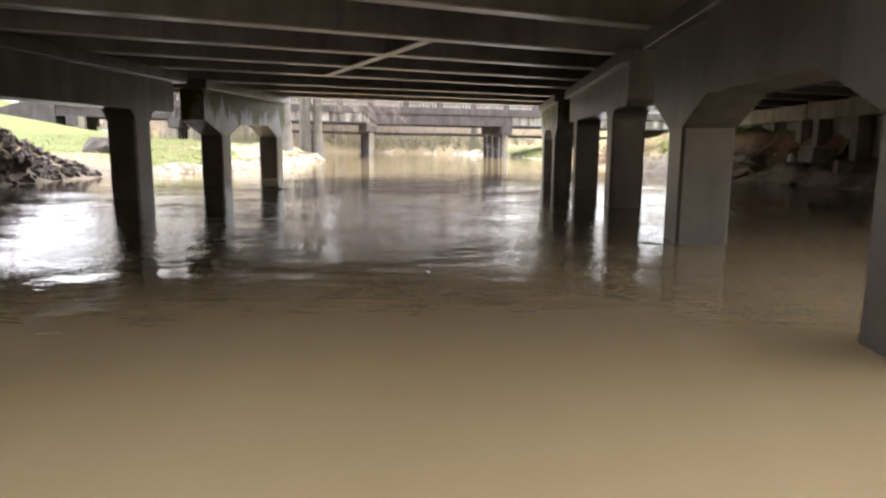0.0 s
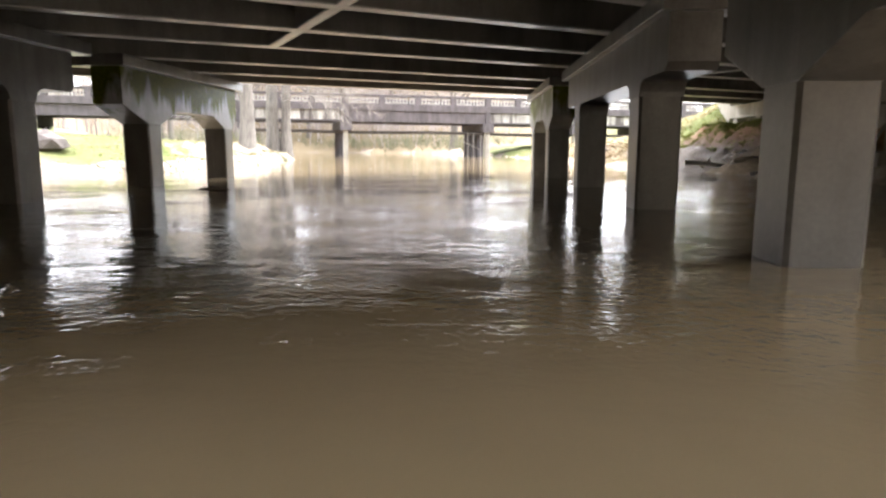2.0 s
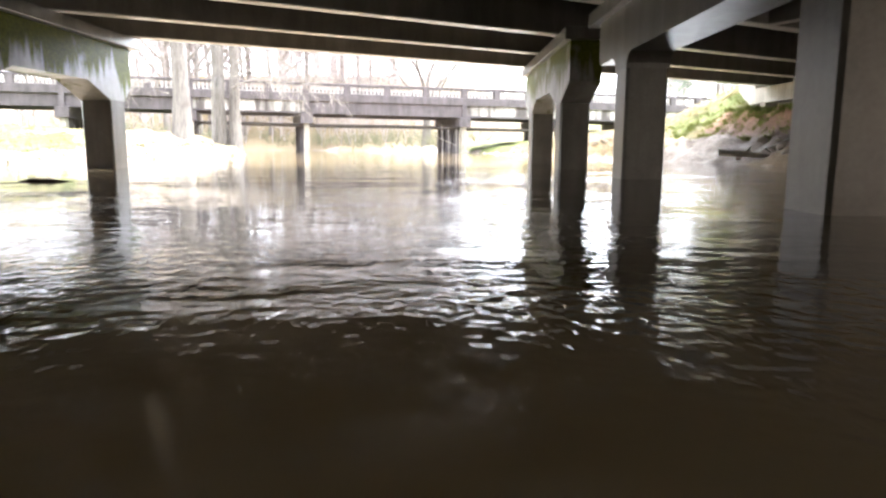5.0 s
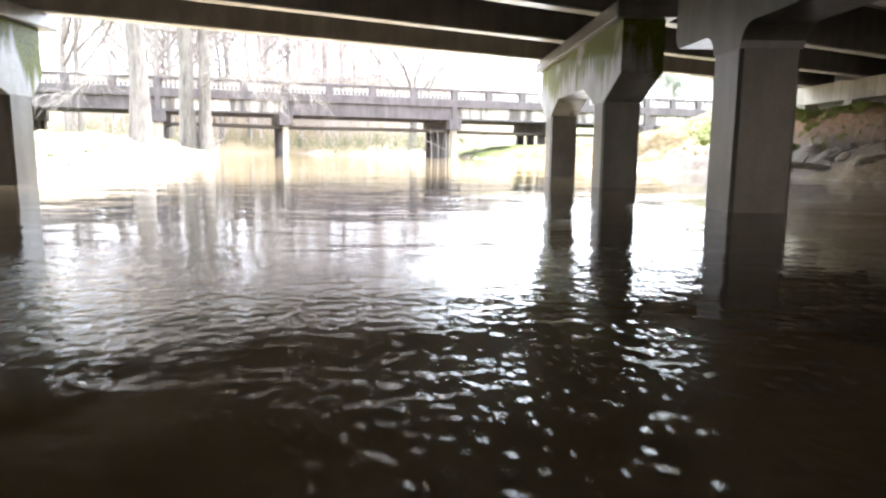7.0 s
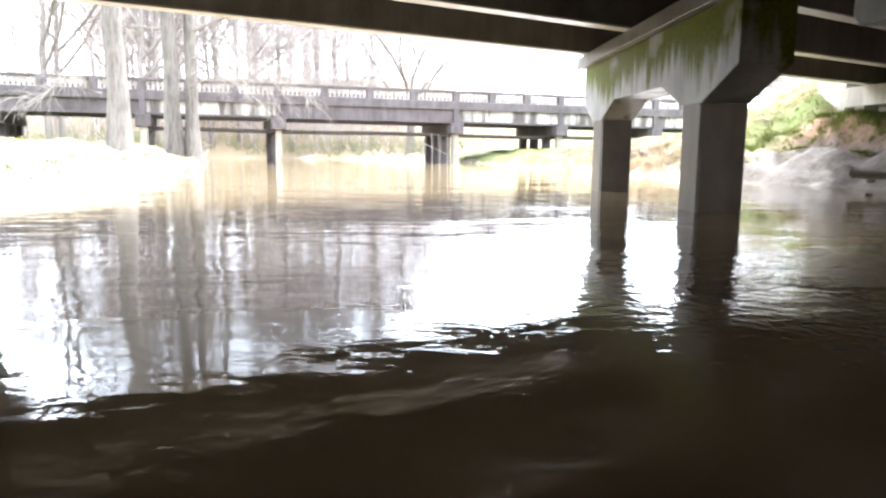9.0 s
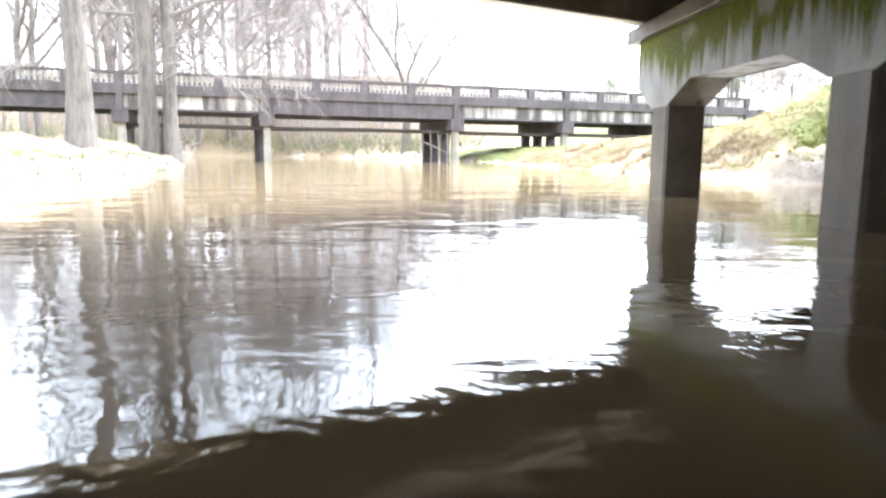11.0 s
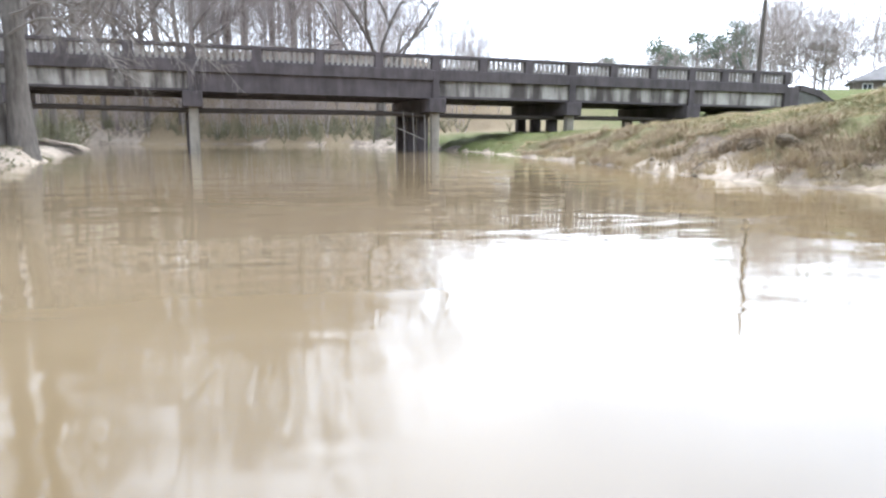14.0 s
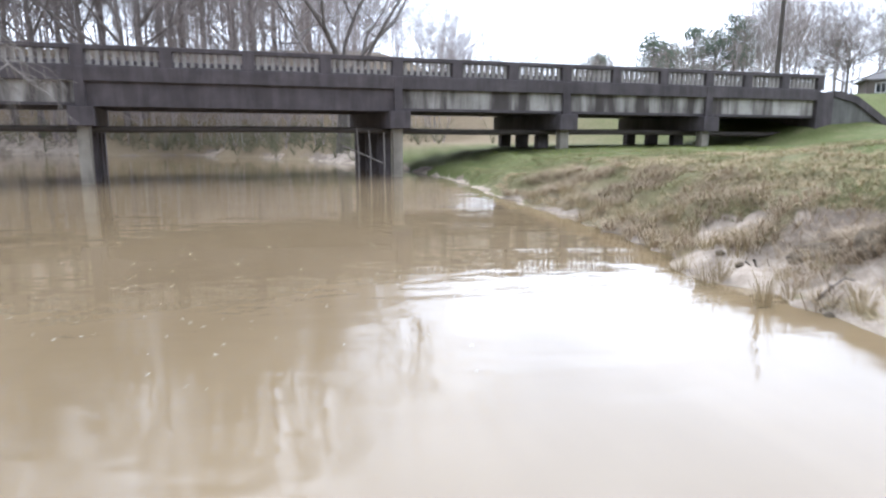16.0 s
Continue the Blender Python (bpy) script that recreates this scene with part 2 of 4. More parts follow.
def make_ground():
    """Grass with bare sand and mud near the water, red clay, woodland litter and a dark tone for the unseen hill that
    blocks light.
    """
    m, n, l, b = nodes_of("bank_ground", 0.95)
    b.inputs["Specular IOR Level"].default_value = 0.12
    g = n.new("ShaderNodeNewGeometry")
    at = n.new("ShaderNodeAttribute")
    at.attribute_name = "sand"
    clay = n.new("ShaderNodeAttribute")
    clay.attribute_name = "clay"
    mud = n.new("ShaderNodeAttribute")
    mud.attribute_name = "mud"
    wood = n.new("ShaderNodeAttribute")
    wood.attribute_name = "litter"
    fine = noise_of(n, l, 9, 8, 0.7, coords="World")
    mid = noise_of(n, l, 1.1, 5, 0.6, coords="World")
    broad = noise_of(n, l, 0.14, 3, 0.5, coords="World")
    grass = ramp(n, l, fine, [(0.3, (0.062, 0.072, 0.022)), (0.7, (0.136, 0.15, 0.052))])
    straw = ramp(n, l, fine, [(0.3, (0.13, 0.1, 0.055)), (0.7, (0.28, 0.225, 0.13))])
    col = mix(n, l, ramp(n, l, mid, [(0.45, (0, 0, 0)), (0.66, (0.3, 0.3, 0.3))]), grass, straw)
    col = mix(n, l, ramp(n, l, broad, [(0.4, (0, 0, 0)), (0.65, (0.6, 0.6, 0.6))]), col, grass)
    brown = ramp(n, l, fine, [(0.3, (0.14, 0.102, 0.063)), (0.7, (0.3, 0.23, 0.15))])
    col = mix(n, l, wood.outputs["Fac"], col, brown)
    sand = ramp(n, l, fine, [(0.3, (0.26, 0.208, 0.158)), (0.7, (0.48, 0.402, 0.318))])
    sand = mix(n, l, ramp(n, l, mid, [(0.45, (0, 0, 0)), (0.6, (0.7, 0.7, 0.7))]), sand, (0.13, 0.1, 0.075))
    red = ramp(n, l, fine, [(0.3, (0.15, 0.08, 0.047)), (0.7, (0.32, 0.18, 0.105))])
    edge = n.new("ShaderNodeMath")
    edge.operation, edge.use_clamp = "MULTIPLY_ADD", True
    edge.inputs[1].default_value = 1.0
    wob = n.new("ShaderNodeMath")
    wob.operation = "MULTIPLY_ADD"
    wob.inputs[1].default_value, wob.inputs[2].default_value = 1.4, -0.7
    l.new(mid, wob.inputs[0])
    l.new(at.outputs["Fac"], edge.inputs[0])
    l.new(wob.outputs[0], edge.inputs[2])
    crisp = ramp(n, l, edge.outputs[0], [(0.4, (0, 0, 0)), (0.55, (1, 1, 1))])
    col = mix(n, l, crisp, col, sand)
    col = mix(n, l, clay.outputs["Fac"], col, red)
    wet = ramp(n, l, fine, [(0.3, (0.058, 0.045, 0.036)), (0.7, (0.16, 0.13, 0.104))])
    wet = mix(n, l, ramp(n, l, mid, [(0.5, (0, 0, 0)), (0.65, (0.8, 0.8, 0.8))]), wet, (0.17, 0.141, 0.115))
    col = mix(n, l, mud.outputs["Fac"], col, wet)
    # Dark tone of the unseen hill, which keeps light off the column fronts.
    hill_mask = n.new("ShaderNodeAttribute")
    hill_mask.attribute_name = "unseen_hill"
    hill_dark = ramp(n, l, fine, [(0.3, (0.026, 0.023, 0.017)), (0.7, (0.07, 0.062, 0.045))])
    col = mix(n, l, hill_mask.outputs["Fac"], col, hill_dark)
    l.new(col, b.inputs["Base Color"])
    damp = n.new("ShaderNodeMath")
    damp.operation = "MULTIPLY_ADD"
    damp.inputs[1].default_value, damp.inputs[2].default_value = -0.22, 0.95
    l.new(mud.outputs["Fac"], damp.inputs[0])
    l.new(damp.outputs[0], b.inputs["Roughness"])
    bump(n, l, b, [(mid, 0.6, 0.12), (fine, 0.7, 0.03)])
    return m


M_WATER, M_GROUND = make_water(), make_ground()


# ---- mesh helpers ----
def mesh_ob(name, data, material, parent=None, label=""):
    ob = new(name, data)
    data.materials.append(material)
    if parent:
        ob.parent = parent
    if label:
        ob["label"] = label
    return ob


def part(name, bm, material, parent=None, label="", smooth=False):
    data = bpy.data.meshes.new(name)
    bmesh.ops.recalc_face_normals(bm, faces=bm.faces)
    bm.to_mesh(data)
    bm.free()
    if smooth:
        for p in data.polygons:
            p.use_smooth = True
    return mesh_ob(name, data, material, parent, label)


def empty(name, at=(0, 0, 0), turn=0.0):
    ob = new(name)
    ob.matrix_world = pose(*at, 0, 0, turn)
    return ob


def prism(profile, length, axis="x", bev=0.02):
    """A closed outline drawn out along an axis: (y, z) outlines along x, (x, z) along y, (x, y) along z."""
    bm = bmesh.new()
    put = {"x": lambda a, b, k: (k, a, b), "y": lambda a, b, k: (a, k, b), "z": lambda a, b, k: (a, b, k)}[axis]
    lo = [bm.verts.new(put(a, b, 0)) for a, b in profile]
    hi = [bm.verts.new(put(a, b, length)) for a, b in profile]
    bm.faces.new(lo)
    bm.faces.new(hi[::-1])
    for i in range(len(lo)):
        j = (i + 1) % len(lo)
        bm.faces.new((lo[i], hi[i], hi[j], lo[j]))
    if bev:
        bmesh.ops.bevel(bm, geom=bm.edges[:], offset=bev, segments=2, affect="EDGES", profile=0.6)
    return bm


def block(x0, x1, y0, y1, z0, z1, bev=0.02):
    bm = bmesh.new()
    bmesh.ops.create_cube(bm, size=1.0, matrix=Matrix.Translation(((x0 + x1) / 2, (y0 + y1) / 2, (z0 + z1) / 2)) @ Matrix.Diagonal((x1 - x0, y1 - y0, z1 - z0, 1)))
    if bev:
        bmesh.ops.bevel(bm, geom=bm.edges[:], offset=bev, segments=2, affect="EDGES", profile=0.6)
    return bm


def tube(pts, radii, sides=6):
    """Vertices and faces of a tapered tube through points."""
    vs, fs = [], []
    for i, (p, r) in enumerate(zip(pts, radii)):
        d = (pts[min(i + 1, len(pts) - 1)] - pts[max(i - 1, 0)]).normalized()
        u = d.orthogonal().normalized()
        w = d.cross(u)
        vs += [p + r * (math.cos(2 * math.pi * k / sides) * u + math.sin(2 * math.pi * k / sides) * w) for k in range(sides)]
    for i in range(len(pts) - 1):
        for k in range(sides):
            a, b = i * sides + k, i * sides + (k + 1) % sides
            fs.append((a, b, b + sides, a + sides))
    return vs, fs


class Soup:
    """Vertices and faces gathered for one mesh."""

    def __init__(self):
        self.v, self.f = [], []

    def add(self, vs, fs):
        k = len(self.v)
        self.v += [tuple(p) for p in vs]
        self.f += [tuple(i + k for i in f) for f in fs]

    def mesh(self, name, smooth=False):
        data = bpy.data.meshes.new(name)
        data.from_pydata(self.v, [], self.f)
        data.update()
        if smooth:
            for p in data.polygons:
                p.use_smooth = True
        return data


# ---- ground and water ----
SHORE_LEFT = [(-60, -13.0), (-10, -12.5), (5, -11.8), (14, -11.0), (19, -11.2), (24, -9.7), (31, -8.6), (35, -8.8), (39, -9.6), (44.5, -10.7), (50, -13.0), (60, -16.5), (70, -21.0), (76, -25.0), (85, -38.0), (92, -60.0), (110, -140.0)]
SHORE_RIGHT = [(-60, 15.0), (-10, 14.0), (5, 13.0), (14, 11.9), (19, 10.8), (22, 10.1), (25, 9.5), (27, 8.9), (28.5, 8.4), (31, 7.7), (33.8, 7.0), (36.5, 6.4), (39, 6.3), (44, 5.9), (49, 5.3), (56, 4.1), (62, 3.0), (71, -0.7), (76, -4.5), (84, -12.0), (91, -23.0), (97, -45.0), (110, -110.0)]


SKEW = 0.575


def along(line, y):
    for (a, p), (b, q) in zip(line, line[1:]):
        if y <= b:
            k = max(0.0, (y - a) / (b - a))
            return p + (q - p) * k
    return line[-1][1]


def ease(a, b, v):
    k = min(1.0, max(0.0, (v - a) / (b - a)))
    return k * k * (3 - 2 * k)


def ground_at(x, y):
    """Height, share of bare sand and share of red clay of the ground."""
    left, right = along(SHORE_LEFT, y), along(SHORE_RIGHT, y)
    wob = 0.5 * noise.noise(Vector((x * 0.35, y * 0.35, 3.0))) + 0.3 * noise.noise(Vector((x * 1.3, y * 1.3, 7.0)))
    d = max(left - x, x - right) + wob
    if d < 0:
        # The term in -y raises an unseen hill, added to block low light.
        return max(-1.6, 0.45 * d) - 0.02 + 18 * ease(9, 30, -y), 1.0 - ease(7, 10, -y), 0.0
    rough = noise.noise(Vector((x * 0.8, y * 0.8, 1.0)))
    fine = noise.noise(Vector((x * 2.6, y * 2.6, 5.0)))
    across = y - SKEW * x
    under = 1 - ease(23.5, 25.5, across)
    if x < (left + right) / 2:
        high = ease(26, 31, y) * (1 - ease(42, 47, y))
        z = (0.32 + 0.2 * high) * ease(0, 0.9, d) + (0.4 + 0.1 * high) * ease(0.8, 3.5 - 1.3 * high, d) + 0.35 * ease(4, 10, d) + 2.2 * ease(9, 30, d)
        slope = 1 - ease(22.5, 27, across)
        z += slope * 2.5 * ease(0.2, 3.0, d)
        sand = max(0.95 - ease(0.3, 1.6, d), 0.12 * slope, (0.56 - 0.4 * ease(3, 7, d)) * ease(24, 30, y))
        z += (0.14 * rough + 0.07 * fine) * ease(0, 0.8, d) * (1 - 0.8 * ease(3, 8, d))
        z += 2.4 * ease(25, 33, d) * ease(46, 54, y)
        clay = 0.0
    else:
        cut = ease(27, 34, y) * (1 - ease(42, 52, y))
        gully = math.exp(-((y - 38.0) / 0.8) ** 2)
        step = 0.35 + 0.45 * noise.noise(Vector((x * 0.2, y * 0.55, 9.0)))
        scarp = ease(step, step + 0.45 + 1.7 * ease(30, 34, y) * (1 - ease(46, 52, y)), d)
        free = 0.16 * ease(0, 0.5, d) + (0.3 + 0.42 * cut) * scarp * (1 - 0.8 * gully * (1 - ease(2.3, 3.0, d))) + 0.4 * ease(1.0, 4, d) + 0.25 * ease(3, 8, d) + 0.25 * ease(4, 9, d) * cut
        sheltered = 0.18 * ease(0, 0.5, d) + 0.22 * scarp + 0.3 * ease(0.9, 2.0, d) + 1.05 * ease(2.0, 3.3, d) + 1.2 * ease(6, 10, d)
        z = free + (sheltered - free) * under
        z += (1 - under) * 2.0 * ease(2.2, 8.5, d) * (1 - ease(25.5, 35, across))
        z += (0.16 * rough + 0.12 * fine) * ease(0, 0.6, d) * (1 - 0.7 * ease(4, 9, d))
        shelf = max(under, 1 - ease(31, 34, y)) * ease(16, 19, y)
        # Extra pale sand under the bridge stands in for light missing there.
        sand = max(0.8 - ease(step - 0.35, step + 0.2, d), max(under * (0.3 + 0.45 * (1 - ease(1.6, 2.6, d)) * (1 - ease(20, 23, y))), 0.42 * shelf * (1 - ease(1.2, 2.2, d))), 1.3 * gully * (1 - ease(2.0, 2.9, d)))
        sand = max(sand, 1.1 * ease(32.5, 34, y) * (1 - ease(39, 43, y)) * (1 - ease(1.1, 2.1, d)) * ease(0.0, 0.25, noise.noise(Vector((x * 0.9, y * 0.8, 33.0)))))
        ledge = abs(noise.noise(Vector((x * 1.3, y * 1.1, 11.0)))) + 0.6 * abs(noise.noise(Vector((x * 2.9, y * 2.5, 13.0))))
        z += (0.42 * shelf + 0.24 * cut * ease(31, 35, y)) * (ledge - 0.25) * ease(0.1, 0.7, d) * (1 - ease(2.2, 4, d))
        sand = max(sand, 1.3 * math.exp(-((x + 2.2) / 2.6) ** 2 - ((y - 72.5) / 4.0) ** 2))
        sand = sand * (1 - 0.75 * shelf * ease(20, 23, y)) if y < 31 else max(sand, 0.5 * ease(31, 33.5, y) * (1 - ease(37.5, 39, y)) * (1 - ease(0.9 + 0.5 * rough, 1.7 + 0.5 * rough, d)))
        clay = max(under, 0.35 * (1 - ease(27.5, 30.5, y - 0.2 * x))) * ease(1.7, 2.5, d) * 0.8 * (1 - (1 - under) * ease(2.4, 3.1, d))
        back = ease(64.7, 66.6, y - 0.2 * (x - 26))
        z += 2.9 * ease(18.5, 27, d) * back + 0.85 * ease(17.5, 24, d) * (1 - back) + 0.5 * ease(28, 58, d)
    # First term: the added light-blocking hill behind the start.
    z += 18 * ease(9, 30, -y) + 1.2 * ease(60, 200, math.hypot(x, y - 30)) + 0.8 * ease(92, 120, y) + 7.5 * (1 - ease(-2, 18, x)) * (1 - ease(60, 110, -x)) * ease(90, 122, y)
    return z, sand, clay


def spread(lo, a, b, hi, fine):
    """Coordinates that are dense between a and b and widen outward."""
    mid = list(np.arange(a, b, fine))
    out, step, v = [], fine, b
    while v < hi:
        out.append(v)
        step *= 1.25
        v += step
    out.append(hi)
    inn, step, v = [], fine, a
    while v > lo:
        step *= 1.25
        v -= step
        inn.append(max(v, lo))
    return sorted(set(inn)) + mid + out


def build_ground():
    xs, ys = spread(-900, -18, 16, 900, 0.22), spread(-900, 9, 54, 1600, 0.22)
    vs, sand, clay, litter, muddy, unseen_hill = [], [], [], [], [], []
    for y in ys:
        for x in xs:
            z, s, c = ground_at(x, y)
            vs.append((x, y, z))
            sand.append(s)
            clay.append(c)
            deep = along(SHORE_RIGHT, y)
            brown = ease(32.5, 35.5, y) * (1 - ease(46, 56, y)) * (1 - ease(2.5, 6, x - deep)) * (x > deep - 2)
            scree = (1 - ease(21, 23, y)) * ease(6, 9, y) * (x < along(SHORE_LEFT, y) + 1)
            foot = ease(23.5, 26, y) * (1 - ease(29, 31.5, y)) * (x > deep - 1) * (1 - ease(2.0, 3.0, x - deep)) * 0.95
            muddy.append(max(foot, 0.8 * scree * (1 - ease(0.6, 1.1, along(SHORE_LEFT, y) - x))))
            face = ease(28, 30, y) * (1 - ease(34, 36, y)) * (x > deep - 1) * (1 - ease(1.7, 2.5, x - deep)) * 0.85
            # Marks the unseen hill that was added behind the start.
            unseen_hill.append(ease(8, 11, -y))
            litter.append(max(scree, face, (1 - ease(23.5, 25.5, y - SKEW * x)) * (x > 0), ease(66, 76, y) * (1 - ease(8, 22, x)) * 0.9, brown * (0.55 + 0.7 * noise.noise(Vector((x * 0.7, y * 0.7, 21.0))))))
    w = len(xs)
    fs = [(j * w + i, j * w + i + 1, j * w + w + i + 1, j * w + w + i) for j in range(len(ys) - 1) for i in range(w - 1)]
    data = bpy.data.meshes.new("ground")
    data.from_pydata(vs, [], fs)
    for nm, vals in (("sand", sand), ("clay", clay), ("litter", litter), ("mud", muddy), ("unseen_hill", unseen_hill)):
        data.attributes.new(nm, "FLOAT", "POINT").data.foreach_set("value", vals)
    for p in data.polygons:
        p.use_smooth = True
    tagged(mesh_ob("ground", data, M_GROUND), "grassy river banks with bare sand and clay edges", "ground", kind="structure")


build_ground()
bm = bmesh.new()
bmesh.ops.create_grid(bm, x_segments=8, y_segments=8, size=1.0, matrix=Matrix.Translation((-50, 20, 0)) @ Matrix.Diagonal((110, 100, 1, 1)))
tagged(part("water", bm, M_WATER), "brown muddy river water with small ripples", "river", kind="structure")

# ---- the road bridge overhead ----
LEDGE_LO, LEDGE_HI = 2.47, 2.70
road_bridge = tagged(empty("road_bridge"), "grey concrete road bridge on skewed bents", "bridge", kind="structure")
GIRDERS = [-0.3, 2.4, 5.1, 7.7, 10.0, 12.33, 14.65, 17.85, 20.55, 23.25]
X_LEFT, X_RIGHT = -15.8, 13.9


def skewed(y0, y1, z0, z1, x0, x1, name, material, parent, bev=0.02, label=""):
    """A beam that runs along the skewed bridge; y0 and y1 are taken where x is 0."""
    bm = bmesh.new()
    rows = [[bm.verts.new((x, y + SKEW * x, z)) for y, z in ((y0, z0), (y1, z0), (y1, z1), (y0, z1))] for x in (x0, x1)]
    bm.faces.new(rows[0])
    bm.faces.new(rows[1][::-1])
    for i in range(4):
        j = (i + 1) % 4
        bm.faces.new((rows[0][i], rows[1][i], rows[1][j], rows[0][j]))
    if bev:
        bmesh.ops.bevel(bm, geom=bm.edges[:], offset=bev, segments=2, affect="EDGES", profile=0.6)
    return part(name, bm, material, parent, label)


for g in GIRDERS:
    girder = skewed(g, g + 0.32, LEDGE_HI + 0.02, 3.62, X_LEFT, X_RIGHT, "girder", M_GIRDER, road_bridge)
    # Thin pale plate added below each girder as its lit underside.
    skewed(g + 0.015, g + 0.305, LEDGE_HI, LEDGE_HI + 0.016, X_LEFT, X_RIGHT, "soffit", M_SOFFIT, girder, 0.0, "thin concrete underside, pale to stand for light off the water")
skewed(-1.1, 24.3, 3.62, 3.86, X_LEFT - 3, X_RIGHT + 3, "deck_slab", M_GIRDER, road_bridge, 0.03)
for y in (-1.1, 24.0):
    skewed(y, y + 0.3, 3.864, 4.6, X_LEFT - 3, X_RIGHT + 3, "parapet", M_OLD, road_bridge, 0.03)


def diaphragm(xc, first, last):
    """A cross wall square to the girders, in pieces between them."""
    ang = math.atan(SKEW)
    for a, b in zip(GIRDERS[first:last], GIRDERS[first + 1:last + 1]):
        ya, yb = a + 0.32, b
        s = SKEW / (1 + SKEW * SKEW)
        xa, xb = xc - s * (ya - 10.5), xc - s * (yb - 10.5)
        pa, pb = Vector((xa, ya + SKEW * xa, 0)), Vector((xb, yb + SKEW * xb, 0))
        d = (pb - pa).normalized()
        side = Vector((-d.y, d.x, 0)) * 0.1
        bm = bmesh.new()
        lo = [bm.verts.new((p.x, p.y, LEDGE_HI + 0.02)) for p in (pa - side, pa + side, pb + side, pb - side)]
        hi = [bm.verts.new((v.co.x, v.co.y, 3.6)) for v in lo]
        bm.faces.new(lo[::-1])
        bm.faces.new(hi)
        for i in range(4):
            bm.faces.new((lo[i], lo[(i + 1) % 4], hi[(i + 1) % 4], hi[i]))
        wall = part("diaphragm", bm, M_GIRDER, road_bridge)
        # The same added plate, coloured as if lit from below.
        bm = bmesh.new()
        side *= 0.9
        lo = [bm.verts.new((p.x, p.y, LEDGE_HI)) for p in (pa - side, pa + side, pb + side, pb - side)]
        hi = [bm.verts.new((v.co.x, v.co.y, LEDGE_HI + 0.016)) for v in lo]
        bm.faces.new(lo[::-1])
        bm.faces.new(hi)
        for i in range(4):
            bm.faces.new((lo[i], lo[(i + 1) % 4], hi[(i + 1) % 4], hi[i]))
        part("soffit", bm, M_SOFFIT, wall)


def shaft(y, lo, hi, c=0.035):
    """A square column with chamfered edges."""
    prof = [(c, 0), (0.6 - c, 0), (0.6, c), (0.6, 0.6 - c), (0.6 - c, 0.6), (c, 0.6), (0, 0.6 - c), (0, c)]
    bm = prism(prof, hi - lo, "z", 0)
    bmesh.ops.translate(bm, vec=(0, y, lo), verts=bm.verts)
    return bm


def haunched_bent(x, cols, y0, y1, material, label, turn=0.0, cap_lo=1.70, knee=1.36, long=0.78, width=0.62):
    bent = tagged(empty("bridge_bent", (x, 0, 0), turn), label, "bridge pier", "bridge bents", "structure")
    for c in cols:
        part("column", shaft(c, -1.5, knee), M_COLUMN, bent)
    a, b = cols[0], cols[1]
    prof = [(y0, cap_lo + 0.02), (a, knee), (a + 0.6, knee), (a + 0.6 + long, cap_lo), (b - long, cap_lo), (b, knee), (b + 0.6, knee), (y1, cap_lo + 0.02), (y1, LEDGE_LO), (y0, LEDGE_LO)]
    part("cap_beam", prism(prof, width, "x", 0.015), material, bent).location.x = -0.01
    part("bearing_ledge", block(-0.13, 0.75, y0 - 0.12, y1 + 0.3, LEDGE_LO, LEDGE_HI, 0.02), M_OLD, bent)
    return bent


def filleted_bent(x, cols, y0, y1, material, label, turn=0.0, cap_lo=1.80, r=0.22):
    bent = tagged(empty("bridge_bent", (x, 0, 0), turn), label, "bridge pier", "bridge bents", "structure")
    for c in cols:
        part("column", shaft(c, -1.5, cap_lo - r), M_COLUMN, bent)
    arc = [(r * (1 - math.cos(k * math.pi / 10)), r * (math.sin(k * math.pi / 10) - 1)) for k in range(6)]
    prof = [(y0, cap_lo + 0.1), (y0 + 0.1, cap_lo)]
    for c in cols:
        prof += [(c - u, cap_lo + v) for u, v in arc[::-1]] + [(c + 0.6 + u, cap_lo + v) for u, v in arc]
    prof += [(y1 - 0.1, cap_lo), (y1, cap_lo + 0.1), (y1, LEDGE_LO), (y0, LEDGE_LO)]
    part("cap_beam", prism(prof, 0.62, "x", 0.0), material, bent).location.x = -0.01
    part("bearing_ledge", block(-0.13, 0.75, y0 - 0.12, y1 + 0.4, LEDGE_LO, LEDGE_HI, 0.02), M_OLD, bent)
    return bent


haunched_bent(4.04, (1.5, 6.04), 0.5, 7.5, M_OLD, "grey concrete bent with two columns in the water", 0.8)
filleted_bent(4.05, (10.6, 15.77), 9.3, 17.45, M_OLD, "grey concrete bent with rounded column heads", 0.86)
haunched_bent(3.86, (19.95, 24.4), 19.05, 25.7, M_MOSS, "moss-streaked concrete bent at the bridge's edge", 0.86)
haunched_bent(-6.0, (-3.4, 1.15), -4.4, 2.6, M_OLD, "grey concrete bent with two columns in the water")
filleted_bent(-6.0, (5.8, 10.8), 4.6, 12.42, M_OLD, "grey concrete bent with rounded column heads")
haunched_bent(-6.13, (15.2, 19.5), 14.2, 20.4, M_MOSS, "moss-streaked concrete bent at the bridge's edge")
diaphragm(-0.35, 3, 6)
diaphragm(9.0, 2, 6)

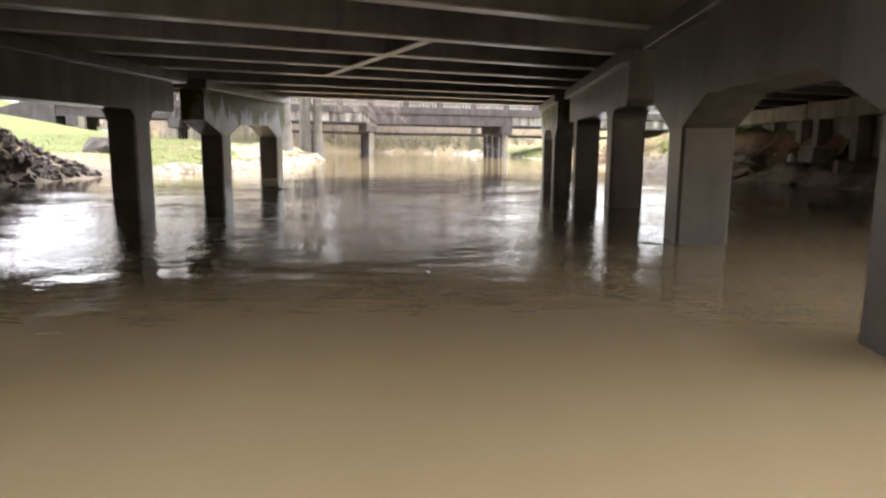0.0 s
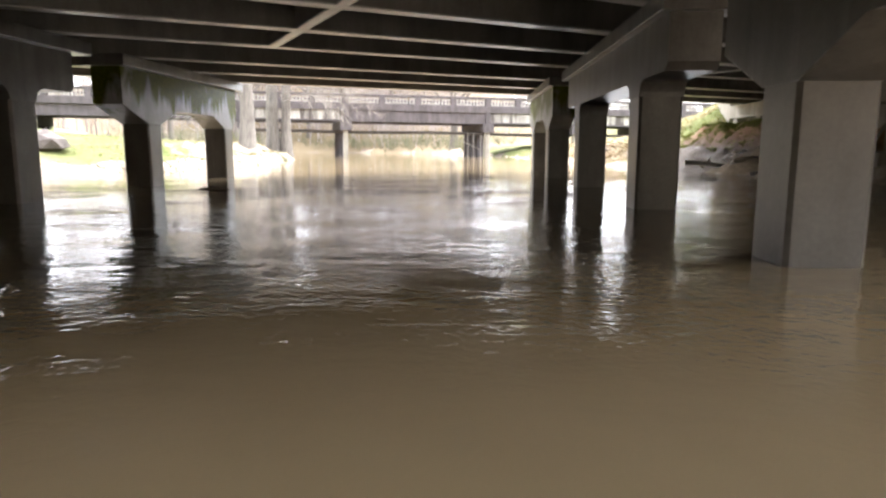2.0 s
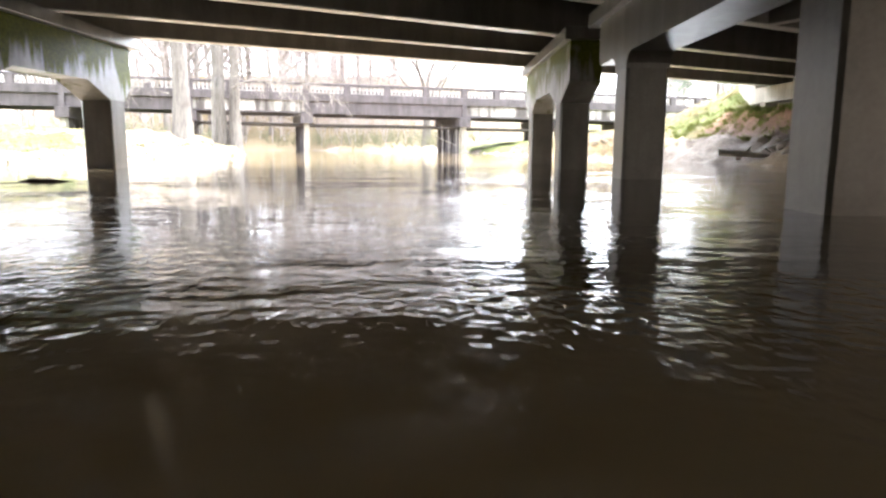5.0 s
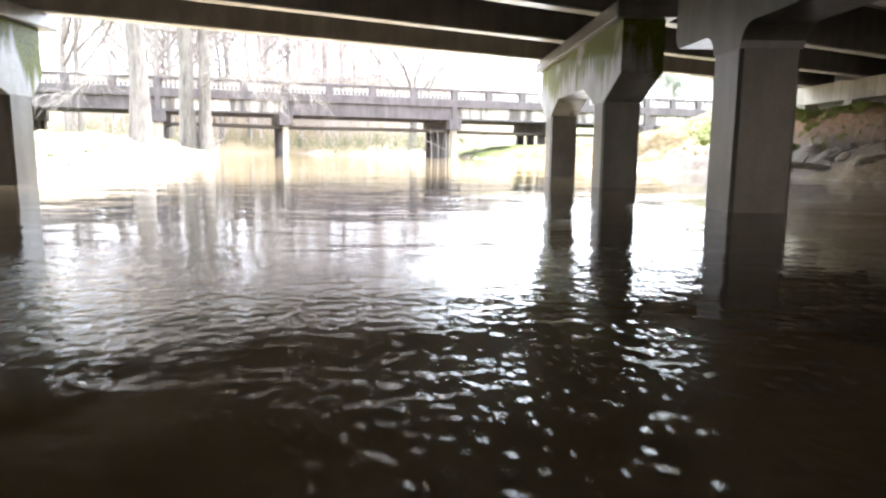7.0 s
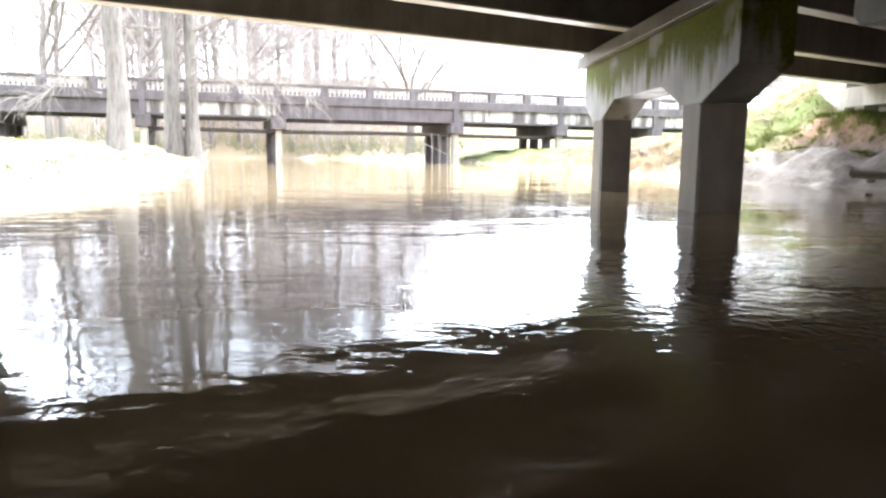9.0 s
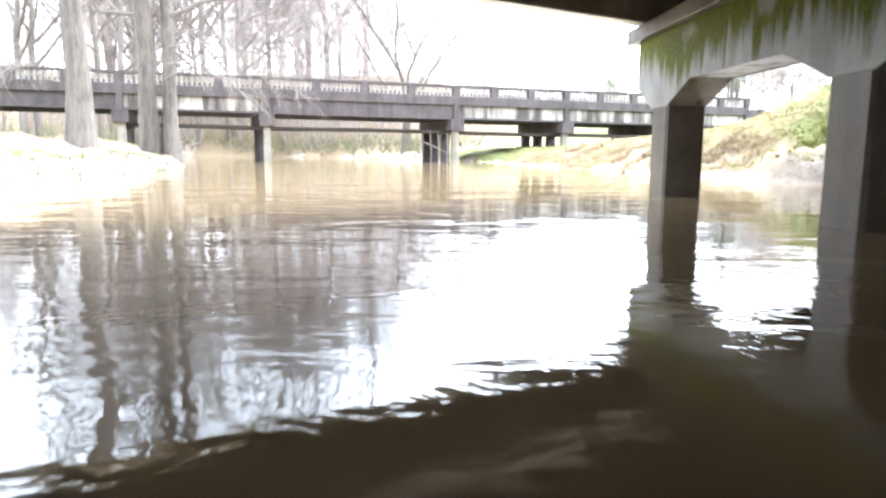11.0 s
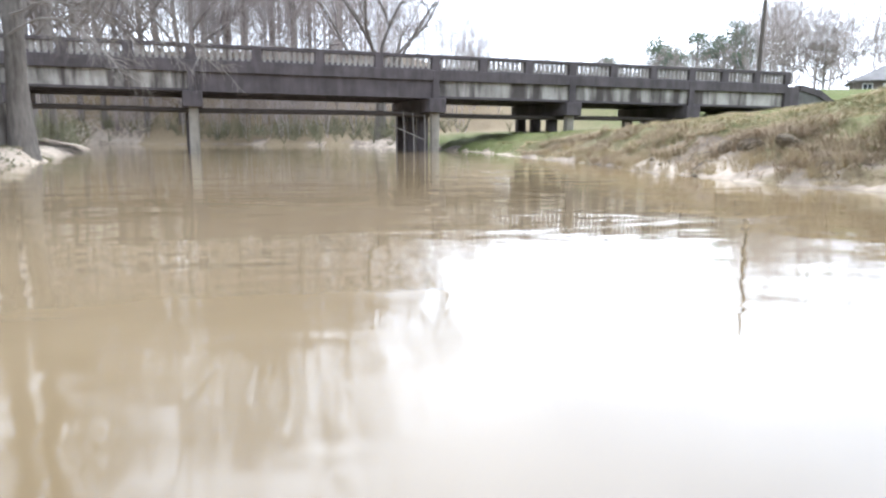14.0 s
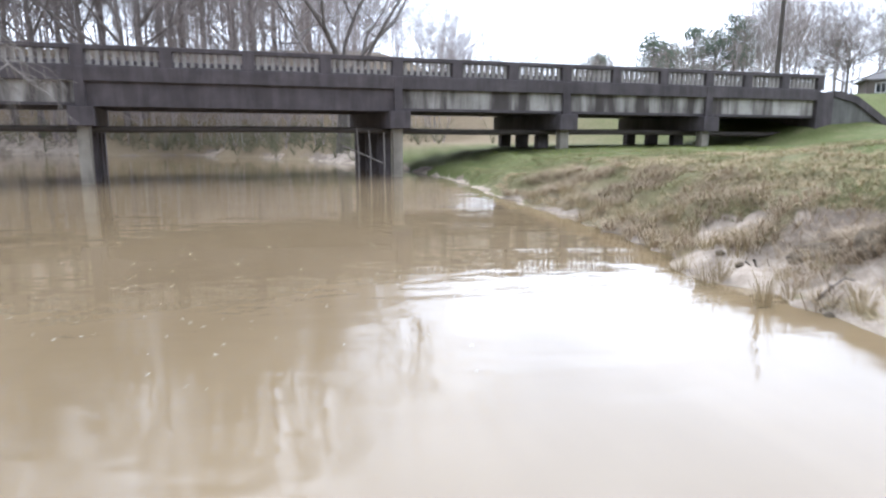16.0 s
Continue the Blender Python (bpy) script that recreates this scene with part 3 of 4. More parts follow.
# the end bent on the bank
for a, b, m in ((5.4, 13.9, M_PALE), (14.0, 22.9, M_PALE), (23.0, 31.45, M_PALE)):
    bent = tagged(empty("bank_bent", (12.62, 0, 0)), "pale concrete end bent standing in the bank", "bridge pier", "bank bents", "structure")
    part("cap_beam", block(0, 0.7, a, b, 2.1, LEDGE_HI - 0.04, 0.02), m, bent)
    for k in range(4):
        y = a + 0.4 + k * (b - a - 1.2) / 3
        part("column", block(0.06, 0.5, y, y + 0.42, 0.0, 2.1, 0.02), m, bent)
        if k < 3:
            part("back_panel", block(0.52, 0.66, y + 0.75, y + (b - a - 1.2) / 3 - 0.05, 0.3, 2.1, 0.02), m, bent)
cheek = prism([(31.5, 1.5), (32.5, 1.5), (33.1, 3.1), (33.1, 3.55), (31.5, 3.55)], 0.5, "x", 0.03)
cheek = tagged(part("cheek_wall", cheek, M_PALE), "pale concrete cheek wall at the bridge end", "abutment", kind="structure")
cheek.location.x = 12.65
wall = tagged(empty("abutment_wall"), "pale concrete abutment wall under the bridge end", "abutment", kind="structure")
skewed(-1.0, 24.2, -1.0, 3.6, X_RIGHT + 0.1, X_RIGHT + 0.7, "wall_panel", M_PALE, wall)
wall2 = tagged(empty("abutment_wall"), "pale concrete abutment wall under the bridge end", "abutment", kind="structure")
skewed(-1.0, 24.2, -1.0, 3.6, X_LEFT - 1.0, X_LEFT - 0.4, "wall_panel", M_PALE, wall2)

# ---- the old bridge with its balustrade ----
OLD_TURN = math.degrees(math.atan(0.24))
OLD_AT = (2.2, 58.7, 0.0)
old_bridge = tagged(empty("old_bridge", OLD_AT, OLD_TURN), "dark stained concrete bridge with a baluster railing", "bridge")
old_bridge.matrix_world = pose(*OLD_AT, 0, 0.7, OLD_TURN)
PIERS = [-36.5, -28.6, -20.3, -12.1, 0.0, 7.95, 15.8]
END = 22.8
DECK_LO, DECK_HI, RAIL_HI, BEAM_LO = 3.68, 4.22, 5.0, 2.76
START = -38.0


def build_old_bridge():
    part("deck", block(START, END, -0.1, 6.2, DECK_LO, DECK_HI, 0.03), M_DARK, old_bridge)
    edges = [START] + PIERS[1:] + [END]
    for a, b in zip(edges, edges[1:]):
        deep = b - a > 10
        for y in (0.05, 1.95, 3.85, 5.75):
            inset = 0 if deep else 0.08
            # The first two spans get the dark tone for shadow on their beams.
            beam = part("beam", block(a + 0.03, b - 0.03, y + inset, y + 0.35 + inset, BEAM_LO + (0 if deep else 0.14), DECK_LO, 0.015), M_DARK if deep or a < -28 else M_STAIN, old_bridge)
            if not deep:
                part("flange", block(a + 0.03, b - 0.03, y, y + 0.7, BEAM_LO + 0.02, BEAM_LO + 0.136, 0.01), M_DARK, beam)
    post = block(-0.23, 0.23, -0.06, 0.34, DECK_HI, RAIL_HI - 0.1, 0.02)
    post_data = bpy.data.meshes.new("post")
    post.to_mesh(post_data)
    post_data.materials.append(M_DARK)
    half = [(0.085, 0.0), (0.085, 0.07), (0.06, 0.12), (0.072, 0.24), (0.05, 0.46), (0.068, 0.52), (0.068, 0.6)]
    bal = prism([(-w, DECK_HI + h) for w, h in half] + [(w, DECK_HI + h) for w, h in half[::-1]], 0.14, "y", 0)
    bal_data = bpy.data.meshes.new("baluster")
    bal.to_mesh(bal_data)
    bal_data.materials.append(M_BALUSTER)
    spots = []
    for a, b in zip(edges, edges[1:]):
        k = 4 if b - a > 10 else 3
        spots += [a + (b - a) * i / k for i in range(k)]
    spots.append(END)
    for y in (0.0, 5.8):
        rail = part("railing", block(START - 0.1, END + 0.2, y - 0.05, y + 0.33, RAIL_HI - 0.18, RAIL_HI, 0.03), M_DARK, old_bridge)
        part("kerb", block(START, END, y - 0.04, y + 0.32, DECK_HI - 0.02, DECK_HI + 0.05, 0.01), M_DARK, rail)
        for s in spots:
            p = new("post", post_data)
            p.parent, p.location = rail, (s, y, 0)
        for a, b in zip(spots, spots[1:]):
            k = max(3, round((b - a - 0.46) / 0.275))
            for i in range(k):
                p = new("baluster", bal_data)
                p.parent, p.location = rail, (a + 0.23 + (b - a - 0.46) * (i + 0.5) / k, y + 0.07, 0)
    for i, c in enumerate(PIERS):
        pier = part("pier_cap", prism([(c - 0.42, -0.35), (c + 0.48, -0.35), (c - 0.1, 6.4), (c - 1.0, 6.4)], 0.72, "z", 0.03), M_DARK, old_bridge)
        pier.location.z = BEAM_LO - 0.72
        for k, y in enumerate((0.0, 1.85, 3.8, 5.7)):
            # Front column pale, rear ones dark: shade below the deck put into colour.
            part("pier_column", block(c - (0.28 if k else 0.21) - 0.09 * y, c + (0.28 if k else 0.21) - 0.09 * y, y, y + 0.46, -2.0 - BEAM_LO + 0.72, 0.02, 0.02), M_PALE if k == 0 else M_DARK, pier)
    for c in PIERS[1:]:
        part("pilaster", block(c - 0.18, c + 0.18, -0.125, 0.03, BEAM_LO + 0.004, DECK_HI - 0.03, 0.02), M_DARK, old_bridge)
    # the pipe slung under the beams, turning down at its end
    s = Soup()
    bend = [Vector((PIERS[2] + 0.75 - 0.55 * math.cos(a), 1.3, 1.4 + 0.55 * math.sin(a))) for a in (0, 0.4, 0.8, 1.2, 1.57)]
    run = [Vector((x, 1.3, 1.95 - 0.03 * math.sin(x * 0.4))) for x in range(-18, 22, 2)]
    s.add(*tube([Vector((PIERS[2] + 0.2, 1.3, -0.3))] + bend + run + [Vector((END, 1.3, 1.95))], [0.13] * (7 + len(run)), 10))
    mesh_ob("pipe", s.mesh("pipe", True), M_RUST, old_bridge, "rusty iron pipe")
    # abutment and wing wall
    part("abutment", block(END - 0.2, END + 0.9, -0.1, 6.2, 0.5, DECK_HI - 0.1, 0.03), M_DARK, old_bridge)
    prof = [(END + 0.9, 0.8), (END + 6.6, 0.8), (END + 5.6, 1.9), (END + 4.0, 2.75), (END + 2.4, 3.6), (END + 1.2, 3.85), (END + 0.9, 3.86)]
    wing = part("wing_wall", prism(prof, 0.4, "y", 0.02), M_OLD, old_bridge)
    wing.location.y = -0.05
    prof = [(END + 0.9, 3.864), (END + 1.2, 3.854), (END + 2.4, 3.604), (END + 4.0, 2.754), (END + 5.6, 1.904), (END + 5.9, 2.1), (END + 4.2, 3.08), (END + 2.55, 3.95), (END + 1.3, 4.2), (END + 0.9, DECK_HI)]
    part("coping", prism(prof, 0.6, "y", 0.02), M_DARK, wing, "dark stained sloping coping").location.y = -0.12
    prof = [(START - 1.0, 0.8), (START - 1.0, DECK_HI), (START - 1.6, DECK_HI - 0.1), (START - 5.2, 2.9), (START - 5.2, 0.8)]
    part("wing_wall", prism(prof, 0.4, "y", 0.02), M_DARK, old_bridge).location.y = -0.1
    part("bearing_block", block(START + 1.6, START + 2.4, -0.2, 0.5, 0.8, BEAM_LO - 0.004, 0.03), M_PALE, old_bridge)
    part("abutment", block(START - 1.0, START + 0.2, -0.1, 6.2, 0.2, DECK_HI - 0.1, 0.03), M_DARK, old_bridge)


build_old_bridge()


# ---- trees ----
def grow(soup, rng, at, way, length, radius, level, sag=0.0, sides=5, twist=0.25, kids=(4, 6), taper=0.45, reach=0.62, least=0.007):
    """A bent branch with its side branches."""
    n = 5 if level > 2 else (3 if level > 1 else 2) if least > 0.01 else (5 if level > 1 else (3 if level else 2))
    n = 1 if least > 0.01 and not level else n
    pts, p, d = [at.copy()], at.copy(), way.normalized()
    for i in range(n):
        d = (d + Vector((rng.uniform(-1, 1), rng.uniform(-1, 1), rng.uniform(-0.6, 0.8))) * twist * 0.55 + Vector((0, 0, -sag * (i + 1) / n))).normalized()
        p = p + d * (length / n)
        pts.append(p.copy())
    radii = [radius * (1 - (1 - taper) * i / n) for i in range(n + 1)]
    soup.add(*tube(pts, radii, sides if level > 1 else 3))
    if level <= 0:
        return
    for k in range(rng.randint(*kids)):
        u = rng.uniform(0.3, 1.0)
        i = min(n - 1, int(u * n))
        base = pts[i].lerp(pts[i + 1], u * n - i)
        ax = (pts[i + 1] - pts[i]).normalized()
        side = Vector((rng.gauss(0, 1), rng.gauss(0, 1), rng.gauss(0, 0.5)))
        side = (side - ax * side.dot(ax)).normalized()
        go = (ax * rng.uniform(0.5, 1.0) + side * rng.uniform(0.5, 0.95) + Vector((0, 0, 0.2 if not sag else -sag))).normalized()
        grow(soup, rng, base, go, length * rng.uniform(reach - 0.18, reach + 0.1), max(least, radii[i] * rng.uniform(0.4, 0.6)), level - 1, sag, sides, twist, kids, taper, reach, least)


def bare_tree(at, seed, height, radius, label, crown_from=0.45, limbs=9, level=2, bark=None, twig=None, lean=(0, 0), reach=0.42, flare=1.4, name="bare_tree", group="", spread_out=0.8, kids=(4, 6), least=0.007, stout=0.5):
    rng = random.Random(seed)
    tree = tagged(empty(name, at), label, "tree", group)
    n = 9
    pts = []
    for i in range(n + 1):
        k = i / n
        pts.append(Vector((lean[0] * k * height + rng.gauss(0, 0.012) * height * k, lean[1] * k * height + rng.gauss(0, 0.012) * height * k, -0.4 + k * height)))
    pts.insert(1, Vector((0, 0, 0.05)))
    radii = [radius * flare * 1.15, radius * flare] + [radius * (1 - 0.8 * (i / n) ** 1.2) for i in range(1, n + 1)]
    trunk = Soup()
    trunk.add(*tube(pts, radii, 10))
    mesh_ob("trunk", trunk.mesh("trunk", True), bark or M_BARK, tree)
    crown = Soup()
    for k in range(limbs):
        u = crown_from + (1 - crown_from) * (k + rng.random()) / limbs
        f = u * n + 1
        i = min(n, int(f))
        base = pts[i].lerp(pts[i + 1], f - i)
        ang = rng.uniform(0, 2 * math.pi)
        go = Vector((math.cos(ang) * spread_out, math.sin(ang) * spread_out, rng.uniform(0.35, 1.1)))
        grow(crown, rng, base, go, height * reach * rng.uniform(0.6, 1.1) * (1.25 - 0.7 * (u - crown_from) / (1 - crown_from)), radius * stout * (1.25 - u * 0.8), level, kids=kids, least=least)
    mesh_ob("crown", crown.mesh("crown"), twig or M_TWIG, tree)
    return tree


# the two large trunks on the bank, one of them a broken snag beside a tall one
def z_of(x, y):
    return ground_at(x, y)[0]


bare_tree((-10.45, 35.1, z_of(-10.45, 35.1)), 11, 20, 0.37, "tall grey-barked tree with bare limbs on the sandy bank", 0.45, 24, 3, flare=1.25, lean=(0.012, 0), reach=0.3, stout=0.26, kids=(5, 6))
bare_tree((-11.9, 44.05, z_of(-11.9, 44.05)), 14, 22, 0.4, "thick tall bare tree with scarred bark", 0.38, 30, 3, flare=1.25, reach=0.36, stout=0.26, kids=(5, 6))
bare_tree((-11.1, 44.2, z_of(-11.1, 44.2)), 12, 21, 0.32, "tall bare tree growing beside a broken snag", 0.36, 30, 3, stout=0.26, kids=(5, 6), reach=0.36, flare=1.35, lean=(0.01, 0))


def broken_snag():
    rng = random.Random(5)
    x, y = -11.74, 43.5
    snag = tagged(empty("tree_snag", (x, y, z_of(x, y))), "broken grey tree snag with a torn top", "tree")
    s = Soup()
    pts = [Vector((-0.1, 0, -0.4)), Vector((-0.08, 0, 0.1)), Vector((0, 0, 0.9)), Vector((0.05, 0, 1.8)), Vector((0.02, 0, 2.7)), Vector((0.03, 0, 3.45))]
    s.add(*tube(pts, [0.34, 0.3, 0.24, 0.22, 0.21, 0.2], 12))
    k = len(s.v) - 12
    top = s.v[k:]
    c = Vector((0.03, 0, 3.35))
    ring = [Vector(v) + Vector((0, 0, rng.uniform(-0.1, 0.35))) for v in top]
    s.v[k:] = [tuple(v) for v in ring]
    s.v.append(tuple(c))
    s.f += [(k + i, k + (i + 1) % 12, len(s.v) - 1) for i in range(12)]
    mesh_ob("stem", s.mesh("stem", True), M_SNAG, snag)


broken_snag()


def drooping_limb(seed, at, reach_x, reach_y, drop):
    """A long bleached limb that arches over the water, with hanging twigs."""
    rng = random.Random(seed)
    limb = tagged(empty("overhanging_branch", at), "pale bare branch drooping over the water", "branch", "overhanging branches")
    s = Soup()
    pts = []
    for i in range(9):
        k = i / 8
        pts.append(Vector((reach_x * k, reach_y * k, 0.9 * math.sin(k * 2.2) - drop * k * k)) + Vector((rng.gauss(0, 0.1), rng.gauss(0, 0.1), rng.gauss(0, 0.06))) * (k > 0))
    radii = [0.03 * (1 - 0.85 * i / 8) + 0.006 for i in range(9)]
    s.add(*tube(pts, radii, 5))
    mesh_ob("limb", s.mesh("limb", True), M_PALETWIG, limb)
    t = Soup()
    for k in range(44):
        u = rng.uniform(0.2, 1.0) * 7.99
        i = int(u)
        base = pts[i].lerp(pts[i + 1], u - i)
        way = Vector((rng.uniform(0.1, 1.0) * (1 if reach_x > 0 else -1), rng.uniform(-0.7, 0.7), rng.uniform(-0.6, 0.5)))
        grow(t, rng, base, way, rng.uniform(0.6, 1.4), 0.011, 1, 0.35, 4, 0.4, (3, 5), 0.5, 0.5)
    mesh_ob("twig_spray", t.mesh("twig_spray"), M_PALETWIG, limb)["kind"] = "stuff"


for sd, at, rx, ry, dr in ((1, (-11.2, 44.1, 5.0), 6.2, -0.2, 3.0), (2, (-11.2, 44.0, 4.3), 4.8, -1.4, 2.2), (3, (-11.2, 44.3, 5.6), 4.6, 1.2, 3.2), (4, (-11.2, 44.0, 3.7), 4.6, -3.0, 2.1), (5, (-10.9, 35.0, 2.7), -1.7, -0.8, 1.2)):
    drooping_limb(sd, at, rx, ry, dr)



def crooked_limb(seed, at, way, length, radius):
    """A dark gnarled limb with a knotted end."""
    rng = random.Random(seed)
    s = Soup()
    grow(s, rng, Vector((0, 0, 0)), Vector(way), length, radius, 3, 0.06, 6, 0.75, (3, 5), 0.45, 0.42)
    ob = mesh_ob("gnarled_branch", s.mesh("gnarled_branch"), M_TWIG)
    ob.location = at
    tagged(ob, "dark gnarled bare branch of a bank tree", "branch", "gnarled branches")


crooked_limb(1, (-11.0, 44.2, 6.3), (1.0, -0.1, 0.15), 4.2, 0.12)
crooked_limb(2, (-11.9, 44.0, 6.4), (-1.0, -0.2, 0.25), 2.6, 0.09)
crooked_limb(3, (-11.0, 44.2, 8.2), (1.0, 0.2, 0.5), 5.5, 0.12)
crooked_limb(4, (-10.3, 35.1, 7.0), (1.0, 0.3, 0.4), 4.5, 0.1)

# the wide forked tree behind the old bridge
rng0 = random.Random(31)
bt = tagged(empty("forked_tree", (-1.4, 75.5, z_of(-1.4, 75.5))), "large bare tree forking low into spreading limbs", "tree")
sp, cr = Soup(), Soup()
sp.add(*tube([Vector((0, 0, -0.5)), Vector((0, 0, 0.3)), Vector((0.1, 0, 2.5)), Vector((0, 0, 4.8))], [0.62, 0.5, 0.4, 0.36], 10))
mesh_ob("trunk", sp.mesh("trunk", True), M_BARK, bt)
for ang, up, ln in ((0.1, 0.7, 10), (0.9, 1.6, 12), (1.7, 3.0, 13), (2.3, 1.8, 12), (3.0, 0.75, 10), (4.6, 1.6, 12), (5.6, 1.6, 14)):
    grow(cr, rng0, Vector((0, 0, rng0.uniform(3.6, 4.7))), Vector((math.cos(ang), math.sin(ang) * 0.6, up)), ln, 0.15, 3, 0.0, 5, 0.6, (6, 8), 0.3, 0.55)
mesh_ob("crown", cr.mesh("crown"), M_TWIG, bt)

bare_tree((35.6, 78.0, z_of(35.6, 78.0)), 52, 5.0, 0.13, "low spreading bare tree beyond the bridge end", 0.22, 13, 3, M_FARBARK, M_FARBARK, reach=0.5, spread_out=1.6, kids=(4, 5), least=0.01)

# the bare wood behind the old bridge: a few kinds, planted many times
rng1 = random.Random(77)
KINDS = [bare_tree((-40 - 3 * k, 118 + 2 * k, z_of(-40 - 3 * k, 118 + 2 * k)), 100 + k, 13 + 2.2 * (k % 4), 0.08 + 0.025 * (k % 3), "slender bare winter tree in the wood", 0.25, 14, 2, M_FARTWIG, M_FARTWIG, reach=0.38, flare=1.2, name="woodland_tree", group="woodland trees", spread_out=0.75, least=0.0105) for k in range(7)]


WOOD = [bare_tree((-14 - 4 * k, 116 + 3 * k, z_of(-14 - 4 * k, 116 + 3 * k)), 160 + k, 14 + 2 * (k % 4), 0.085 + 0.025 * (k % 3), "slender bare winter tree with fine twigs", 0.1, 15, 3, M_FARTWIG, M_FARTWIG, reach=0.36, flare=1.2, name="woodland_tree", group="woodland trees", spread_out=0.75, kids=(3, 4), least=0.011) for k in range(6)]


def plant(x, y, turn, size):
    src = rng1.choice(WOOD)
    copy_thing(src, pose(x, y, z_of(x, y) - 0.1, 0, 0, turn) @ Matrix.Scale(size, 4))


def in_river(x, y, gap):
    return along(SHORE_LEFT, y) - gap < x < along(SHORE_RIGHT, y) + gap


for k in range(160):
    x, y = rng1.uniform(-46, 10), rng1.uniform(72, 125)
    while in_river(x, y, 2.5) or (x > -12 and y < 86):
        x, y = rng1.uniform(-46, 10), rng1.uniform(72, 140)
    plant(x, y, rng1.uniform(0, 360), rng1.uniform(0.7, 1.12) * (1.1 - 0.1 * ease(-20, -9, x) - 0.5 * ease(-9, 8, x)))
for k in range(12):
    plant(rng1.uniform(-60, -24), rng1.uniform(66, 80), rng1.uniform(0, 360), rng1.uniform(0.8, 1.0))


for k in range(24):
    plant(rng1.uniform(-88, -40), rng1.uniform(58, 100), rng1.uniform(0, 360), rng1.uniform(0.75, 1.15))
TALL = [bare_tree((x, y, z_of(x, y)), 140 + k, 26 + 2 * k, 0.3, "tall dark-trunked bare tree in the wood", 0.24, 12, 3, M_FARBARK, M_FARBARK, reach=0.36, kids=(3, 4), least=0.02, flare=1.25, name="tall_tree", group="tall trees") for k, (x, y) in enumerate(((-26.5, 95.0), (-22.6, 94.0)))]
for k, (slope, y) in enumerate(((-0.505, 96), (-0.54, 97), (-0.6, 92), (-0.3, 99), (-0.23, 101), (-0.17, 104), (-0.47, 108), (-0.33, 112), (-0.41, 104), (-0.57, 104), (-0.64, 99), (-0.27, 108), (-0.12, 108), (-0.36, 96), (-0.2, 96))):
    x = 2 + slope * (y - 30)
    copy_thing(TALL[k % 2], pose(x, y, z_of(x, y) - 0.1, 0, 0, 70 * k) @ Matrix.Scale(0.95 + 0.07 * (k % 5), 4))
for x, y, size in ((-32.0, 69.6, 1.0), (-31.3, 70.4, 0.95), (-22.4, 66.0, 0.85), (-21.7, 66.9, 0.8), (-27.0, 72.0, 0.95)):
    copy_thing(TALL[0], pose(x, y, z_of(x, y) - 0.1, 0, 0, 40 * x) @ Matrix.Scale(size, 4))


def far_wood(name, label, spots):
    """Distant trees joined into one mesh."""
    vs, fs, base = [], [], 0
    for x, y, turn, size in spots:
        src = rng1.choice(KINDS)
        m = pose(x, y, z_of(x, y) - 0.1, 0, 0, turn) @ Matrix.Scale(size, 4)
        for child in src.children:
            co = np.empty(len(child.data.vertices) * 3)
            child.data.vertices.foreach_get("co", co)
            co = co.reshape(-1, 3) @ np.array(m.to_3x3()).T + np.array(m.translation)
            vs += co.tolist()
            fs += [tuple(i + base for i in q.vertices) for q in child.data.polygons]
            base += len(co)
    data = bpy.data.meshes.new(name)
    data.from_pydata(vs, [], fs)
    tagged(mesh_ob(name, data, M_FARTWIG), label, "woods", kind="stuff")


spots = []
for k in range(90):
    y = rng1.uniform(120, 158)
    spots.append((2 + rng1.uniform(0.53, 0.95) * (y - 30), y, rng1.uniform(0, 360), rng1.uniform(0.85, 1.2)))
for k in range(22):
    y = rng1.uniform(125, 150)
    spots.append((2 + rng1.uniform(0.36, 0.53) * (y - 30), y, rng1.uniform(0, 360), rng1.uniform(0.4, 0.6)))
far_wood("distant_woods", "leafless woods on the far rise, haze put into their colour", spots)
for x, y, sz in ((46, 92, 0.5), (49, 98, 0.55), (21, 130, 0.4)):
    plant(x, y, rng1.uniform(0, 360), sz)


def pine(x, y, seed, height):
    rng = random.Random(seed)
    tree = tagged(empty("pine_tree", (x, y, z_of(x, y))), "dark green pine with a ragged crown", "tree", "pines")
    s = Soup()
    s.add(*tube([Vector((0, 0, -0.5)), Vector((0.1, 0, height * 0.5)), Vector((0, 0, height))], [0.3, 0.22, 0.05], 7))
    mesh_ob("trunk", s.mesh("trunk", True), M_BARK, tree)
    c = Soup()
    for k in range(26):
        u = rng.uniform(0.45, 1.0)
        r = height * 0.2 * (1.15 - u) ** 0.6 * rng.uniform(0.5, 1.1)
        a = rng.uniform(0, 6.3)
        mid = Vector((math.cos(a) * r, math.sin(a) * r, height * u))
        c.add(*tube([Vector((0, 0, height * (u - 0.05))), mid], [0.05, 0.03], 3))
        for j in range(60):
            q = mid + Vector((rng.gauss(0, 0.75), rng.gauss(0, 0.75), rng.gauss(0, 0.4)))
            w = Vector((rng.gauss(0, 1), rng.gauss(0, 1), rng.gauss(0, 1))).normalized()
            h = w.orthogonal().normalized() * 0.13
            c.add([q - h, q + h, q + w * 0.5], [(0, 1, 2)])
    mesh_ob("crown", c.mesh("crown"), M_PINE, tree)


for x, y, sd, h in ((41, 130, 1, 11), (44, 131, 9, 9), (51, 131, 2, 11.5), (53.5, 130, 3, 13), (56, 132, 4, 12.5), (34, 134, 5, 7.5), (49, 134, 6, 12)):
    pine(x, y, sd, h)


